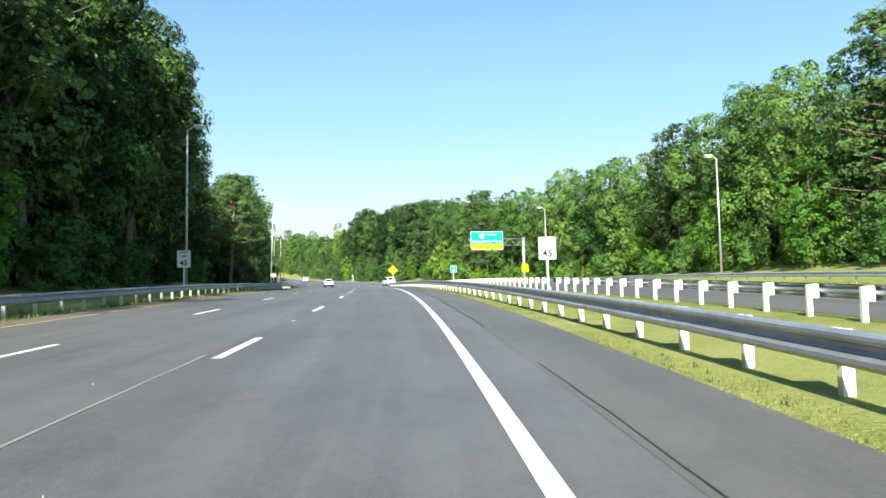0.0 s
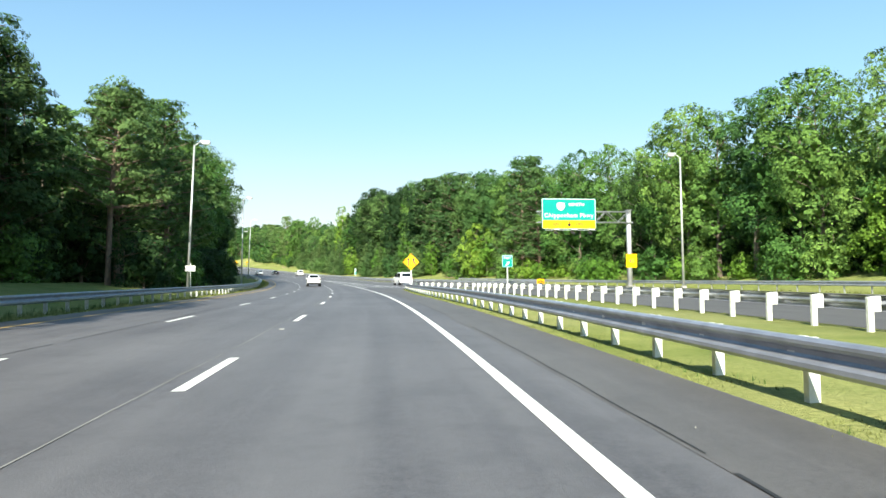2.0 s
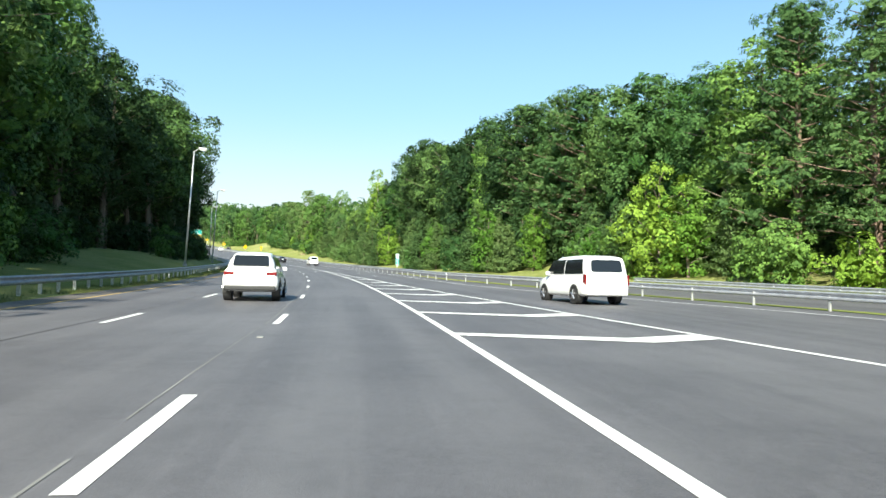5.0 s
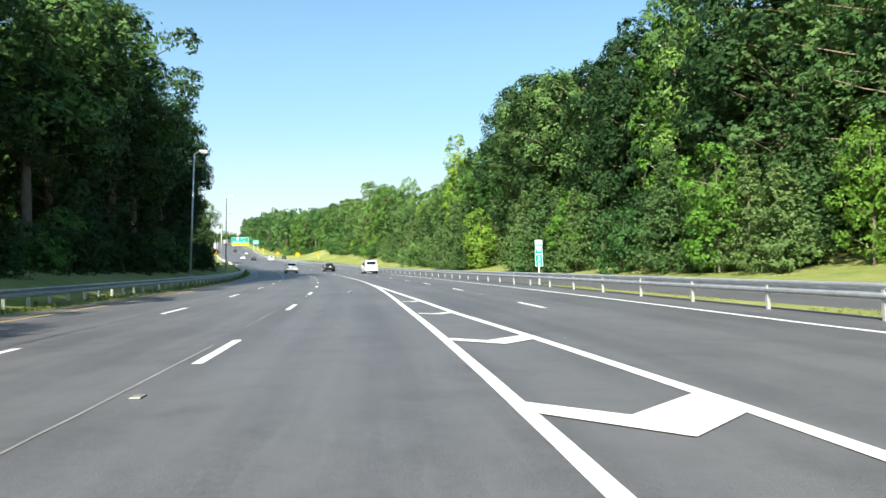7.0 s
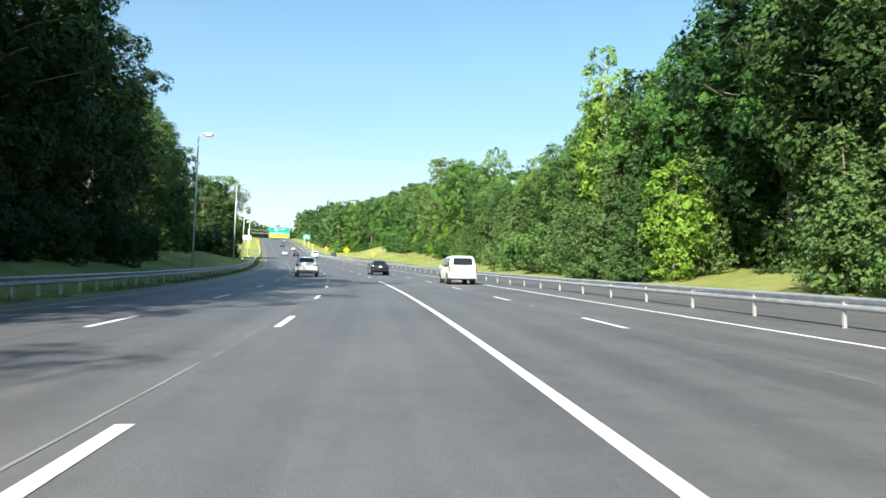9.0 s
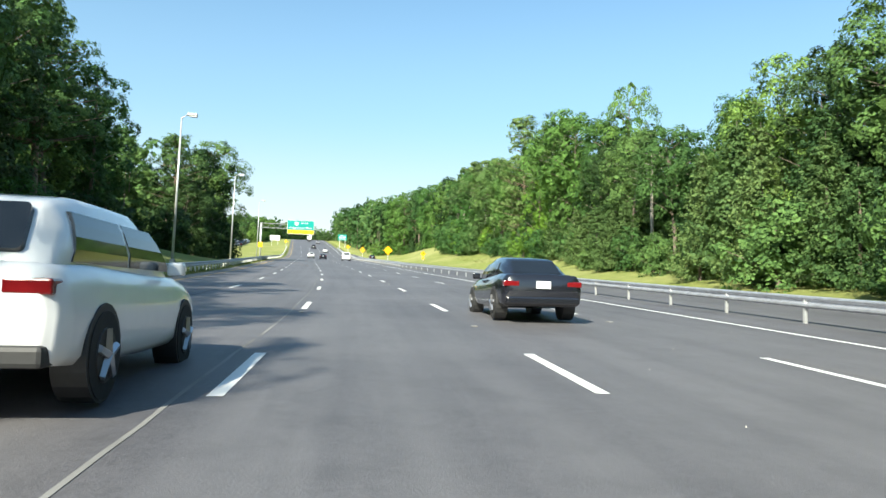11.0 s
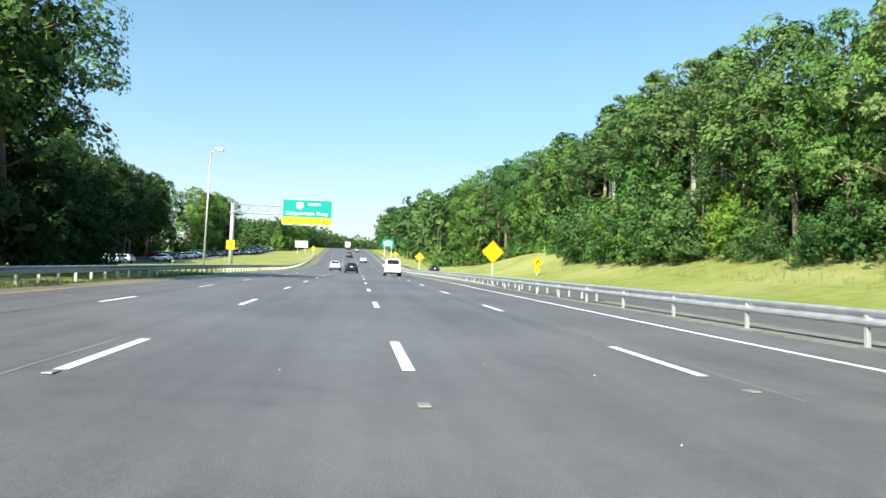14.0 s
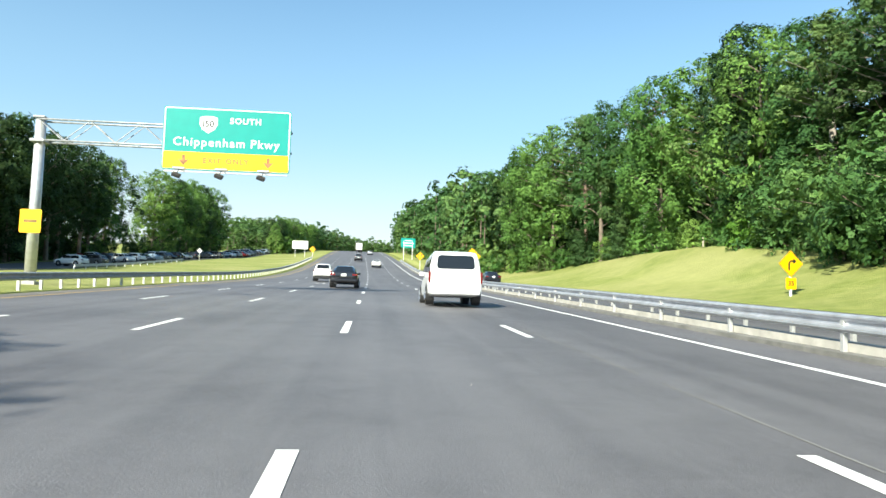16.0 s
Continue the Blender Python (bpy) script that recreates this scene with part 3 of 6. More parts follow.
# ---------- scraps on the road and tufts along its edges ----------
scrap = bmesh.new()
pts = [scrap.verts.new((x, y, z)) for x, y, z in ((-0.13, -0.1, 0.01), (0.02, -0.16, 0.06), (0.15, -0.05, 0.012), (0.1, 0.16, 0.07), (-0.09, 0.12, 0.015))]
scrap.faces.new(pts)
bmesh.ops.solidify(scrap, geom=scrap.faces[:], thickness=0.006)
tagged(part("paper_scrap", scrap, M_WHITE, m=turned(213.1, 1.87, 0.006, 20)), "crumpled white scrap lying on the asphalt lane", "litter")


def flakes(name, label, spots, mat):
    verts, faces = [], []
    r = random.Random(19)
    for s, d in spots:
        c, w, a = at(s, d, 0.009), r.uniform(0.004, 0.013), r.uniform(0, 3.14)
        u, v = Vector((math.cos(a), math.sin(a), 0)) * w, Vector((-math.sin(a), math.cos(a), 0)) * w * r.uniform(0.4, 0.9)
        n0 = len(verts)
        verts += [c - u - v, c + u - v * 0.6, c + u * 0.7 + v, c - u * 0.8 + v, c + Vector((0, 0, 0.02))]
        faces += [(n0, n0 + 1, n0 + 4), (n0 + 1, n0 + 2, n0 + 4), (n0 + 2, n0 + 3, n0 + 4), (n0 + 3, n0, n0 + 4)]
    tagged(new(name, mesh_of(name, verts, faces, mat)), label, "litter", kind="stuff")


grit_rnd = random.Random(23)
flakes("road_grit", "pale stone chips and grit scattered over the asphalt", [(grit_rnd.uniform(0, 470), grit_rnd.choice([grit_rnd.uniform(4.2, 6.0), grit_rnd.uniform(-8, 11)])) for _ in range(230)], M_CONCRETE)


def tufts(name, label, runs, mat, seed):
    """Grass tufts: runs are (s0, s1, inner, outer, per metre, height)."""
    rng = np.random.default_rng(seed)
    verts, faces = [], []
    for s0, s1, inner, outer, per, height in runs:
        for _ in range(int((s1 - s0) * per)):
            s = rng.uniform(s0, s1)
            if noise.noise((s * 0.35, inner(s), 2)) < -0.18:
                continue
            d = inner(s) + (outer(s) - inner(s)) * rng.uniform(0, 1) ** 1.4
            p = at(s, d, bank(s, d) - 0.03)
            for k in range(6):
                a, h, w = rng.uniform(0, 6.283), height * rng.uniform(0.4, 1.4), rng.uniform(0.005, 0.013)
                u = Vector((math.cos(a), math.sin(a), 0))
                q = p + Vector((-u.y, u.x, 0)) * rng.uniform(-0.08, 0.08)
                n0 = len(verts)
                verts += [q - u * w, q + u * w, q + Vector((u.y, -u.x, 0)) * h * rng.uniform(0.2, 0.7) + Vector((0, 0, h))]
                faces.append((n0, n0 + 1, n0 + 2))
    tagged(new(name, mesh_of(name, verts, faces, mat)), label, "grass", kind="stuff")


tufts("grass_tufts", "uneven tufts of verge grass along the pavement edges", [
    (-2, 127, shift(RIGHT_EDGE, -0.12), shift(RIGHT_EDGE, 0.55), 90, 0.035),
    (-2, 120, shift(RIGHT_EDGE, 0.4), shift(RAMP_LEFT, 0.05), 80, 0.04),
    (0, 430, shift(LEFT_EDGE, 0.1), shift(LEFT_EDGE, -0.8), 26, 0.14),
    (180, 222, shift(RIGHT_EDGE, -0.05), shift(RIGHT_EDGE, 1.0), 22, 0.09),
    (372, 470, shift(RAMP_RIGHT, -0.05), shift(RAMP_RIGHT, 1.0), 14, 0.14),
    (374, 436, lambda s: R_EDGE(s) - 7.5, lambda s: R_EDGE(s) - 3.5, 12, 0.45),
    (20, 210, shift(RAMP_RIGHT, -0.05), shift(RAMP_RIGHT, 1.2), 10, 0.18)], M_TUFT, 5)
tufts("weeds", "dark green weeds at the feet of the guardrail posts", [
    (-2, 127, shift(RIGHT_EDGE, 0.05), shift(RIGHT_EDGE, 0.75), 4, 0.07),
    (0, 430, shift(LEFT_EDGE, -0.4), shift(LEFT_EDGE, -1.6), 12, 0.2)], M_WEED, 6)


def soil_patch(s0, d0, length, width):
    """A bare patch of soil with a ragged edge, lying on the bank."""
    verts, faces = [land(s0, d0, 0.10)], []
    n = 28
    for k in range(n):
        a = 2 * math.pi * k / n
        f = 1 + 0.45 * noise.noise((math.cos(a) * 1.7, math.sin(a) * 1.7, s0))
        verts.append(land(s0 + math.cos(a) * length * f, d0 + math.sin(a) * width * f, 0.065))
    for k in range(n):
        faces.append((0, 1 + k, 1 + (k + 1) % n))
    tagged(new("soil_patch", mesh_of("soil_patch", verts, faces, M_SOIL, smooth=True)), "bare patch of reddish soil on the grass bank", "bare soil")


soil_patch(389.0, 28.8, 3.2, 0.9)
soil_patch(394.5, 29.6, 1.6, 0.6)
soil_patch(197.0, 30.0, 2.6, 0.9)

# ---------- lamps, signs, gantries ----------
M_FADED = plain("faded_brown_sign_ink", (0.30, 0.13, 0.05), 0.6, 0, 0.35, 5.0)


def lamp_post(s, d, side, label, lean=0.0):
    """A tall aluminium pole with a short arm and a flat head; side +1: the arm reaches to the right."""
    t = thing("street_lamp", turned(s, d, bank(s, d)) @ pose(0, 0, 0, 0, lean, 0), label, "street lamp", "lamps along the road")
    part("base", box(bmesh.new(), -0.2, 0.2, -0.2, 0.2, -0.3, 0.25, 0.03), M_CONCRETE, t)
    bm = bar(bmesh.new(), (0, 0, 0.2), (0, 0, 11.9), 0.11, 0.065, 12)
    part("pole", bm, M_POLE, t, smooth=True)
    bm = bar(bmesh.new(), (0, 0, 11.8), (side * 0.35, 0, 12.1), 0.05, 0.045)
    bar(bm, (side * 0.35, 0, 12.1), (side * 0.7, 0, 12.15), 0.045, 0.045)
    part("arm", bm, M_POLE, t, smooth=True)
    head = part("lamp_head", box(bmesh.new(), min(0.45 * side, 1.25 * side), max(0.45 * side, 1.25 * side), -0.22, 0.22, 12.06, 12.28, 0.06), M_POLE, t)
    part("lens", box(bmesh.new(), min(0.6 * side, 1.2 * side), max(0.6 * side, 1.2 * side), -0.17, 0.17, 11.97, 12.058, 0.03), M_LAMP, head)
    return t


for s, d, lean in ((8.0, -11.9, 1), (54.2, -12.15, 0.6), (109.0, -11.5, 2.2), (151.6, -11.4, 1), (202.0, -11.9, 2.5), (250.4, -11.9, 2.2), (300.5, -11.9, 1), (349.3, -11.9, 1), (392.5, -11.9, 1), (443.0, -11.9, 0.8)):
    lamp_post(s, d, 1, "tall slim aluminium street lamp behind the guardrail", lean)
for s, d in ((20.0, 36.0), (68.0, 36.6), (109.6, 31.2)):
    lamp_post(s, d, -1, "tall slim aluminium street lamp beside the exit ramp")


def text_mesh(body, size, mat, x=0.0, z=0.0, bold=0.0, spread=1.0):
    """Letters standing in x and z, looking to -y."""
    cu = bpy.data.curves.new("letters", 'FONT')
    cu.body, cu.size, cu.align_x, cu.align_y, cu.extrude, cu.offset = body, size, 'CENTER', 'CENTER', 0.003, bold
    cu.resolution_u, cu.space_character = 3, spread
    ob = bpy.data.objects.new("letters", cu)
    scene.collection.objects.link(ob)
    bpy.context.view_layer.update()
    me = bpy.data.meshes.new_from_object(ob.evaluated_get(bpy.context.evaluated_depsgraph_get()))
    bpy.data.objects.remove(ob)
    me.transform(pose(x, 0, z, 90, 0, 0))
    me.materials.clear()
    me.materials.append(mat)
    return me


def text_row(words, size, mat, cx, cz, bold, gap, spread=1.0):
    """Words set side by side, each a mesh of its own."""
    meshes = [text_mesh(w, size, mat, 0, 0, bold, spread) for w in words]
    spans = [(min(v.co.x for v in me.vertices), max(v.co.x for v in me.vertices)) for me in meshes]
    x = cx - (sum(b - a for a, b in spans) + gap * (len(words) - 1)) / 2
    for me, (a, b) in zip(meshes, spans):
        me.transform(Matrix.Translation((x - a, 0, cz)))
        x += b - a + gap
    return meshes


def sign_post(t, x, top, w=0.07, mat=None, y=0.05):
    return part("post", box(bmesh.new(), x - w / 2, x + w / 2, y - w / 2, y + w / 2, -0.3, top, 0.006), mat or M_POST, t)


def border(points, inner, y0, y1):
    """A frame between an outline and its smaller copy."""
    bm = bmesh.new()
    n = len(points)
    a = [bm.verts.new((x, y0, z)) for x, z in points]
    b = [bm.verts.new((x, y0, z)) for x, z in inner]
    for i in range(n):
        j = (i + 1) % n
        bm.faces.new((a[i], a[j], b[j], b[i]))
    r = bmesh.ops.extrude_face_region(bm, geom=bm.faces[:])
    bmesh.ops.translate(bm, vec=(0, y1 - y0, 0), verts=[v for v in r["geom"] if isinstance(v, bmesh.types.BMVert)])
    return bm


def arrow_down(cx, cz, h, mat, parent):
    w = h
    pts = [(-0.13, 0.5), (0.13, 0.5), (0.13, 0.0), (0.5, 0.1), (0.0, -0.5), (-0.5, 0.1), (-0.13, 0.0)]
    return part("arrow", outline([(cx + x * w, cz + z * h) for x, z in pts], -0.052, -0.045), mat, parent)


def shield(cx, cz, w, parent):
    pts = [(-0.5, 0.42), (-0.2, 0.5), (0.2, 0.5), (0.5, 0.42), (0.52, 0.0), (0.36, -0.3), (0.0, -0.52), (-0.36, -0.3), (-0.52, 0.0)]
    p = part("route_shield", outline([(cx + x * w, cz + z * w) for x, z in pts], -0.05, -0.042), M_WHITE, parent)
    for me in text_row("150", w * 0.52, M_BLACK, cx, cz + 0.02 * w, 0.006, w * 0.05):
        part("route_digit", me, None, p, m=pose(0, -0.056, 0))
    return p


def overhead_panel(t, x0, x1, z0, z1, direction, arrows, y=0.0):
    """A green guide sign with a yellow lower band, a route shield and letters; it looks to -y."""
    w, h, cx, cz = x1 - x0, z1 - z0, (x0 + x1) / 2, (z0 + z1) / 2
    holder = part("sign_panel", outline(rounded(w, h, 0.14, 5, cx, cz), y - 0.035, y + 0.02), M_GREEN, t, "green sign sheet with white border")
    part("border", border(rounded(w - 0.08, h - 0.08, 0.12, 5, cx, cz), rounded(w - 0.2, h - 0.2, 0.08, 5, cx, cz), y - 0.038, y - 0.043), M_WHITE, holder)
    band = h * 0.27
    part("exit_band", outline(rounded(w - 0.12, band, 0.08, 4, cx, z0 + band / 2 + 0.05), y - 0.046, y - 0.04), M_YELLOW, holder, "yellow lower band with black lettering")
    for me in text_row(("Chippenham", "Pkwy"), 0.60, M_WHITE, cx, z0 + band + h * 0.17, 0.008, 0.3, 1.17):
        part("destination_word", me, None, holder, m=pose(0, y - 0.048, 0))
    part("direction", text_mesh(direction, 0.42, M_WHITE, cx + w * 0.14, z1 - h * 0.2, 0.012, 1.18), None, holder, m=pose(0, y - 0.048, 0))
    shield(cx - w * 0.15, z1 - h * 0.27, h * 0.27, holder)
    zb = z0 + band / 2 + 0.05
    if arrows == 1:
        arrow_down(cx, zb, band * 0.62, M_BLACK, holder)
        part("exit_word", text_mesh("EXIT", 0.42, M_BLACK, cx - w * 0.22, zb, 0.006), None, holder, m=pose(0, y - 0.052, 0))
        part("only_word", text_mesh("ONLY", 0.42, M_BLACK, cx + w * 0.22, zb, 0.006), None, holder, m=pose(0, y - 0.052, 0))
    else:
        arrow_down(cx - w * 0.33, zb, band * 0.62, M_FADED, holder)
        arrow_down(cx + w * 0.33, zb, band * 0.62, M_FADED, holder)
        for me in text_row(("EXIT", "ONLY"), 0.36, M_FADED, cx, zb, 0.006, 0.25, 1.25):
            part("exit_word", me, None, holder, m=pose(0, y - 0.052, 0))
    return holder


def cantilever(t, post_x, post_top, far_x, z_low, z_high, y=0.35):
    """A steel post with a trussed arm."""
    part("post", bar(bmesh.new(), (post_x, y, -0.3), (post_x, y, post_top), 0.27, 0.24, 16), M_POLE, t, smooth=True)
    part("arm_collar", box(bmesh.new(), post_x - 0.34, post_x + 0.34, y - 0.36, y + 0.36, z_low - 0.08, z_low + 0.06, 0.02), M_TRUSS, t)
    part("post_cap", box(bmesh.new(), post_x - 0.28, post_x + 0.28, y - 0.3, y + 0.3, post_top - 0.06, post_top + 0.02, 0.02), M_TRUSS, t)
    part("base_plate", box(bmesh.new(), post_x - 0.4, post_x + 0.4, y - 0.4, y + 0.4, -0.2, 0.18, 0.02), M_CONCRETE, t)
    for yy in (y - 0.3, y + 0.3):
        for zz in (z_low, z_high):
            part("chord", bar(bmesh.new(), (post_x, yy, zz), (far_x, yy, zz), 0.05), M_TRUSS, t, smooth=True)
    n = max(3, int(abs(far_x - post_x) / 1.15))
    for i in range(n):
        xa, xb = post_x + (far_x - post_x) * i / n, post_x + (far_x - post_x) * (i + 1) / n
        za, zb = (z_low, z_high) if i % 2 else (z_high, z_low)
        for yy in (y - 0.3, y + 0.3):
            part("brace", bar(bmesh.new(), (xa, yy, za), (xb, yy, zb), 0.026, sides=6), M_TRUSS, t)
        part("cross_tie", bar(bmesh.new(), (xb, y - 0.3, zb), (xb, y + 0.3, zb), 0.022, sides=6), M_TRUSS, t)


def light_row(t, x0, x1, z, count):
    """The sign's own lamps on short arms below its lower edge."""
    part("lamp_rail", box(bmesh.new(), x0, x1, -0.05, 0.05, z - 0.1, z - 0.04), M_POLE, t)
    for i in range(count):
        x = x0 + (x1 - x0) * (i + 0.5) / count
        part("lamp_arm", bar(bmesh.new(), (x, 0, z - 0.07), (x, -1.0, z - 0.16), 0.025, sides=6), M_POLE, t)
        part("sign_lamp", box(bmesh.new(), x - 0.28, x + 0.28, -1.25, -0.9, z - 0.16, z - 0.08, 0.02), M_POST, t)
        bm = box(bmesh.new(), -0.2, 0.2, -0.13, 0.13, -0.11, 0.07, 0.035)
        bmesh.ops.transform(bm, matrix=pose(x - 0.12, -1.05, z - 0.42, 28, 18, 0), verts=bm.verts[:])
        part("lamp_housing", bm, M_PLASTIC, t, "dark lamp housing tilted up at the sign")
        part("lamp_stem", bar(bmesh.new(), (x - 0.1, -1.05, z - 0.36), (x, -1.05, z - 0.14), 0.02, sides=6), M_PLASTIC, t)


M_WORN = plain("faded_sign_lettering", (0.22, 0.13, 0.03), 0.6, 0, 0.35, 6.0)
M_FAINT = plain("almost_lost_lettering", (0.74, 0.38, 0.01), 0.6, 0, 0.2, 6.0)
M_SIGN_INK = plain("sun_bleached_sign_ink", (0.07, 0.045, 0.075), 0.55, 0, 0.2, 4.0)
# northbound exit gantry
t = thing("sign_gantry", turned(118.5, 23.9), "cantilever gantry with green and yellow exit sign over the ramp", "sign gantry")
cantilever(t, 6.4, 8.0, -3.4, 6.7, 7.8)
overhead_panel(t, -3.0, 2.72, 6.0, 9.1, "NORTH", 1)
light_row(t, -2.7, 2.7, 5.97, 3)
b = part("warning_plate", outline(rounded(1.15, 1.4, 0.06, 3, 6.5, 2.75), 0.08, 0.11), M_YELLOW, t, "yellow advisory speed plate")
part("speed_number", text_mesh("45", 0.6, M_FADED, 6.5, 2.72, 0.01), None, b, m=pose(0, 0.07, 0))
# southbound exit gantry
t = thing("sign_gantry", turned(460.5, -3.3), "cantilever gantry with green and yellow exit sign over the inner lanes", "sign gantry")
cantilever(t, -9.1, 8.3, 3.1, 7.1, 8.15)
overhead_panel(t, -3.15, 3.1, 5.92, 9.1, "SOUTH", 2)
light_row(t, -3.0, 3.0, 5.9, 3)
b = part("warning_plate", outline(rounded(1.0, 1.15, 0.06, 3, -9.15, 3.1), 0.08, 0.11), M_YELLOW, t, "yellow advisory speed plate")
part("speed_bars", box(bmesh.new(), -9.45, -8.85, 0.07, 0.078, 3.03, 3.17), M_WORN, b)


M_GREY_WORD = plain("weathered_grey_lettering", (0.22, 0.22, 0.22), 0.6, 0, 0.4, 8.0)


def speed_limit(s, d, z, label):
    t = thing("speed_limit_sign", turned(s, d, bank(s, d)), label, "speed sign", "speed limit signs")
    sign_post(t, 0, z + 1.3, 0.1)
    p = part("sign_plate", outline(rounded(0.98, 1.26, 0.07, 4, 0, z + 0.66), -0.012, 0.0), M_WHITE, t)
    part("border", border(rounded(0.93, 1.21, 0.06, 4, 0, z + 0.66), rounded(0.89, 1.17, 0.05, 4, 0, z + 0.66), -0.014, -0.017), M_BLACK, p)
    part("word", text_mesh("SPEED", 0.23, M_GREY_WORD, 0, z + 1.11, 0.006), None, p, m=pose(0, -0.018, 0))
    part("word", text_mesh("LIMIT", 0.23, M_GREY_WORD, 0, z + 0.85, 0.006), None, p, m=pose(0, -0.018, 0))
    part("number", text_mesh("45", 0.55, M_BLACK, 0, z + 0.36, 0.014), None, p, m=pose(0, -0.018, 0))


speed_limit(38.5, 11.1, 1.68, "white speed limit sign on a post between the guardrails")
speed_limit(53.4, -12.1, 1.6, "white speed limit sign on the lamp pole behind the guardrail")


def diamond(s, d, top, size, label, kind, turn=0.0, plate=""):
    t = thing("warning_sign", turned(s, d, bank(s, d), turn), label, "warning sign")
    for x in ((-0.055, 0.055) if kind == "words" else (0.0,)):
        sign_post(t, x, top - size * 0.3, *((0.045, M_POST_GREY) if kind == "words" else (0.1,)))
    r = size * 0.7071
    c = top - r
    pts = [(r, 0), (0, r), (-r, 0), (0, -r)]
    p = part("sign_plate", outline([(x, c + z) for x, z in pts], -0.015, 0.0), M_YELLOW, t)
    part("border", border([(x * 0.95, c + z * 0.95) for x, z in pts], [(x * 0.91, c + z * 0.91) for x, z in pts], -0.017, -0.02), M_BLACK, p)
    if kind == "merge":
        bm = outline([(x * r, c + z * r) for x, z in ((-0.39, -0.50), (-0.27, -0.50), (-0.27, 0.20), (-0.14, 0.20), (-0.33, 0.50), (-0.52, 0.20), (-0.39, 0.20))], -0.019, -0.016)
        part("arrow", bm, M_SIGN_INK, p)
        bm = outline([(x * r, c + z * r) for x, z in ((0.62, -0.26), (0.53, -0.34), (0.28, -0.10), (0.24, 0.16), (0.11, 0.16), (0.30, 0.46), (0.50, 0.16), (0.37, 0.16), (0.40, -0.02))], -0.019, -0.016)
        part("arrow", bm, M_SIGN_INK, p)
        for k in range(4):
            part("lane_dash", outline([(x * r, c + (0.78 - 0.22 * k + z) * r) for x, z in ((-0.015, 0), (-0.015, -0.12), (0.015, -0.12), (0.015, 0))], -0.019, -0.016), M_SIGN_INK, p)
        part("lane_line", outline([(x * r, c + z * r) for x, z in ((-0.015, 0.02), (-0.015, -0.74), (0.015, -0.74), (0.015, -0.03), (0.34, -0.50), (0.36, -0.47), (0.015, 0.03))], -0.019, -0.016), M_SIGN_INK, p)
    elif kind == "words":
        part("word", text_mesh("MERGE", size * 0.19, M_WORN, 0, c, 0.0, 1.15), None, p, m=pose(0, -0.019, 0))
        part("word", text_mesh("LEFT", size * 0.19, M_WORN, 0.03, c - size * 0.26, 0.0, 1.15), None, p, m=pose(0, -0.019, 0))
        for x0, x1 in ((-0.26, -0.06), (0.06, 0.34)):
            part("faded_bar", box(bmesh.new(), x0 * size, x1 * size, -0.018, -0.015, c + size * 0.2, c + size * 0.27), M_FAINT, p)
    elif kind == "curve":
        bm = outline([(-0.22 * r, c - 0.5 * r), (-0.08 * r, c - 0.5 * r), (-0.08 * r, c - 0.02 * r), (0.02 * r, c + 0.12 * r), (0.2 * r, c + 0.12 * r), (0.2 * r, c + 0.26 * r), (-0.05 * r, c + 0.26 * r), (-0.22 * r, c + 0.06 * r)], -0.019, -0.016)
        outline([(0.18 * r, c - 0.03 * r), (0.18 * r, c + 0.41 * r), (0.48 * r, c + 0.19 * r)], -0.019, -0.016, bm)
        part("arrow", bm, M_BLACK, p)
    if plate:
        q = part("speed_plate", outline(rounded(0.6, 0.6, 0.05, 3, 0, c - r - 0.33), -0.015, 0.0), M_YELLOW, t)
        part("number", text_mesh(plate, 0.36, M_BLACK, 0, c - r - 0.33, 0.008), None, q, m=pose(0, -0.018, 0))
    return t


diamond(122.2, 8.05, 3.72, 1.24, "yellow diamond sign with lane arrows where the guardrails meet", "merge", 4)
diamond(426.9, 13.9, 3.46, 1.32, "yellow diamond sign with worn lettering beside the guardrail", "words", 6)
diamond(459.8, 25.9, 2.94 - bank(459.8, 25.9), 1.0, "yellow curve warning sign on the grass bank", "curve", 4, "35")
diamond(493.0, 13.7, 3.75, 1.2, "yellow diamond warning sign beside the guardrail", "merge")
diamond(568.0, 14.2, 3.4, 1.2, "yellow diamond warning sign beside the distant guardrail", "merge")
diamond(610.0, -9.9, 3.2, 1.2, "yellow diamond warning sign far along the verge", "merge")

t = thing("exit_sign", turned(127.6, 19.7, 0, 4), "green exit sign with white arrow at the ramp's fork", "exit sign")
sign_post(t, -0.0, 2.6, 0.12)
p = part("sign_plate", outline(rounded(1.25, 1.4, 0.1, 4, 0, 2.98), -0.015, 0.0), M_GREEN, t)
part("border", border(rounded(1.19, 1.34, 0.09, 4, 0, 2.98), rounded(1.12, 1.27, 0.07, 4, 0, 2.98), -0.018, -0.021), M_WHITE, p)
part("word", text_mesh("EXIT", 0.42, M_WHITE, 0, 3.33, 0.008), None, p, m=pose(0, -0.02, 0))
bm = outline([(-0.26, 2.52), (-0.17, 2.43), (0.09, 2.69), (0.19, 2.59), (0.24, 2.94), (-0.1, 2.9), (0.0, 2.79)], -0.022, -0.016)
part("arrow", bm, M_WHITE, p)

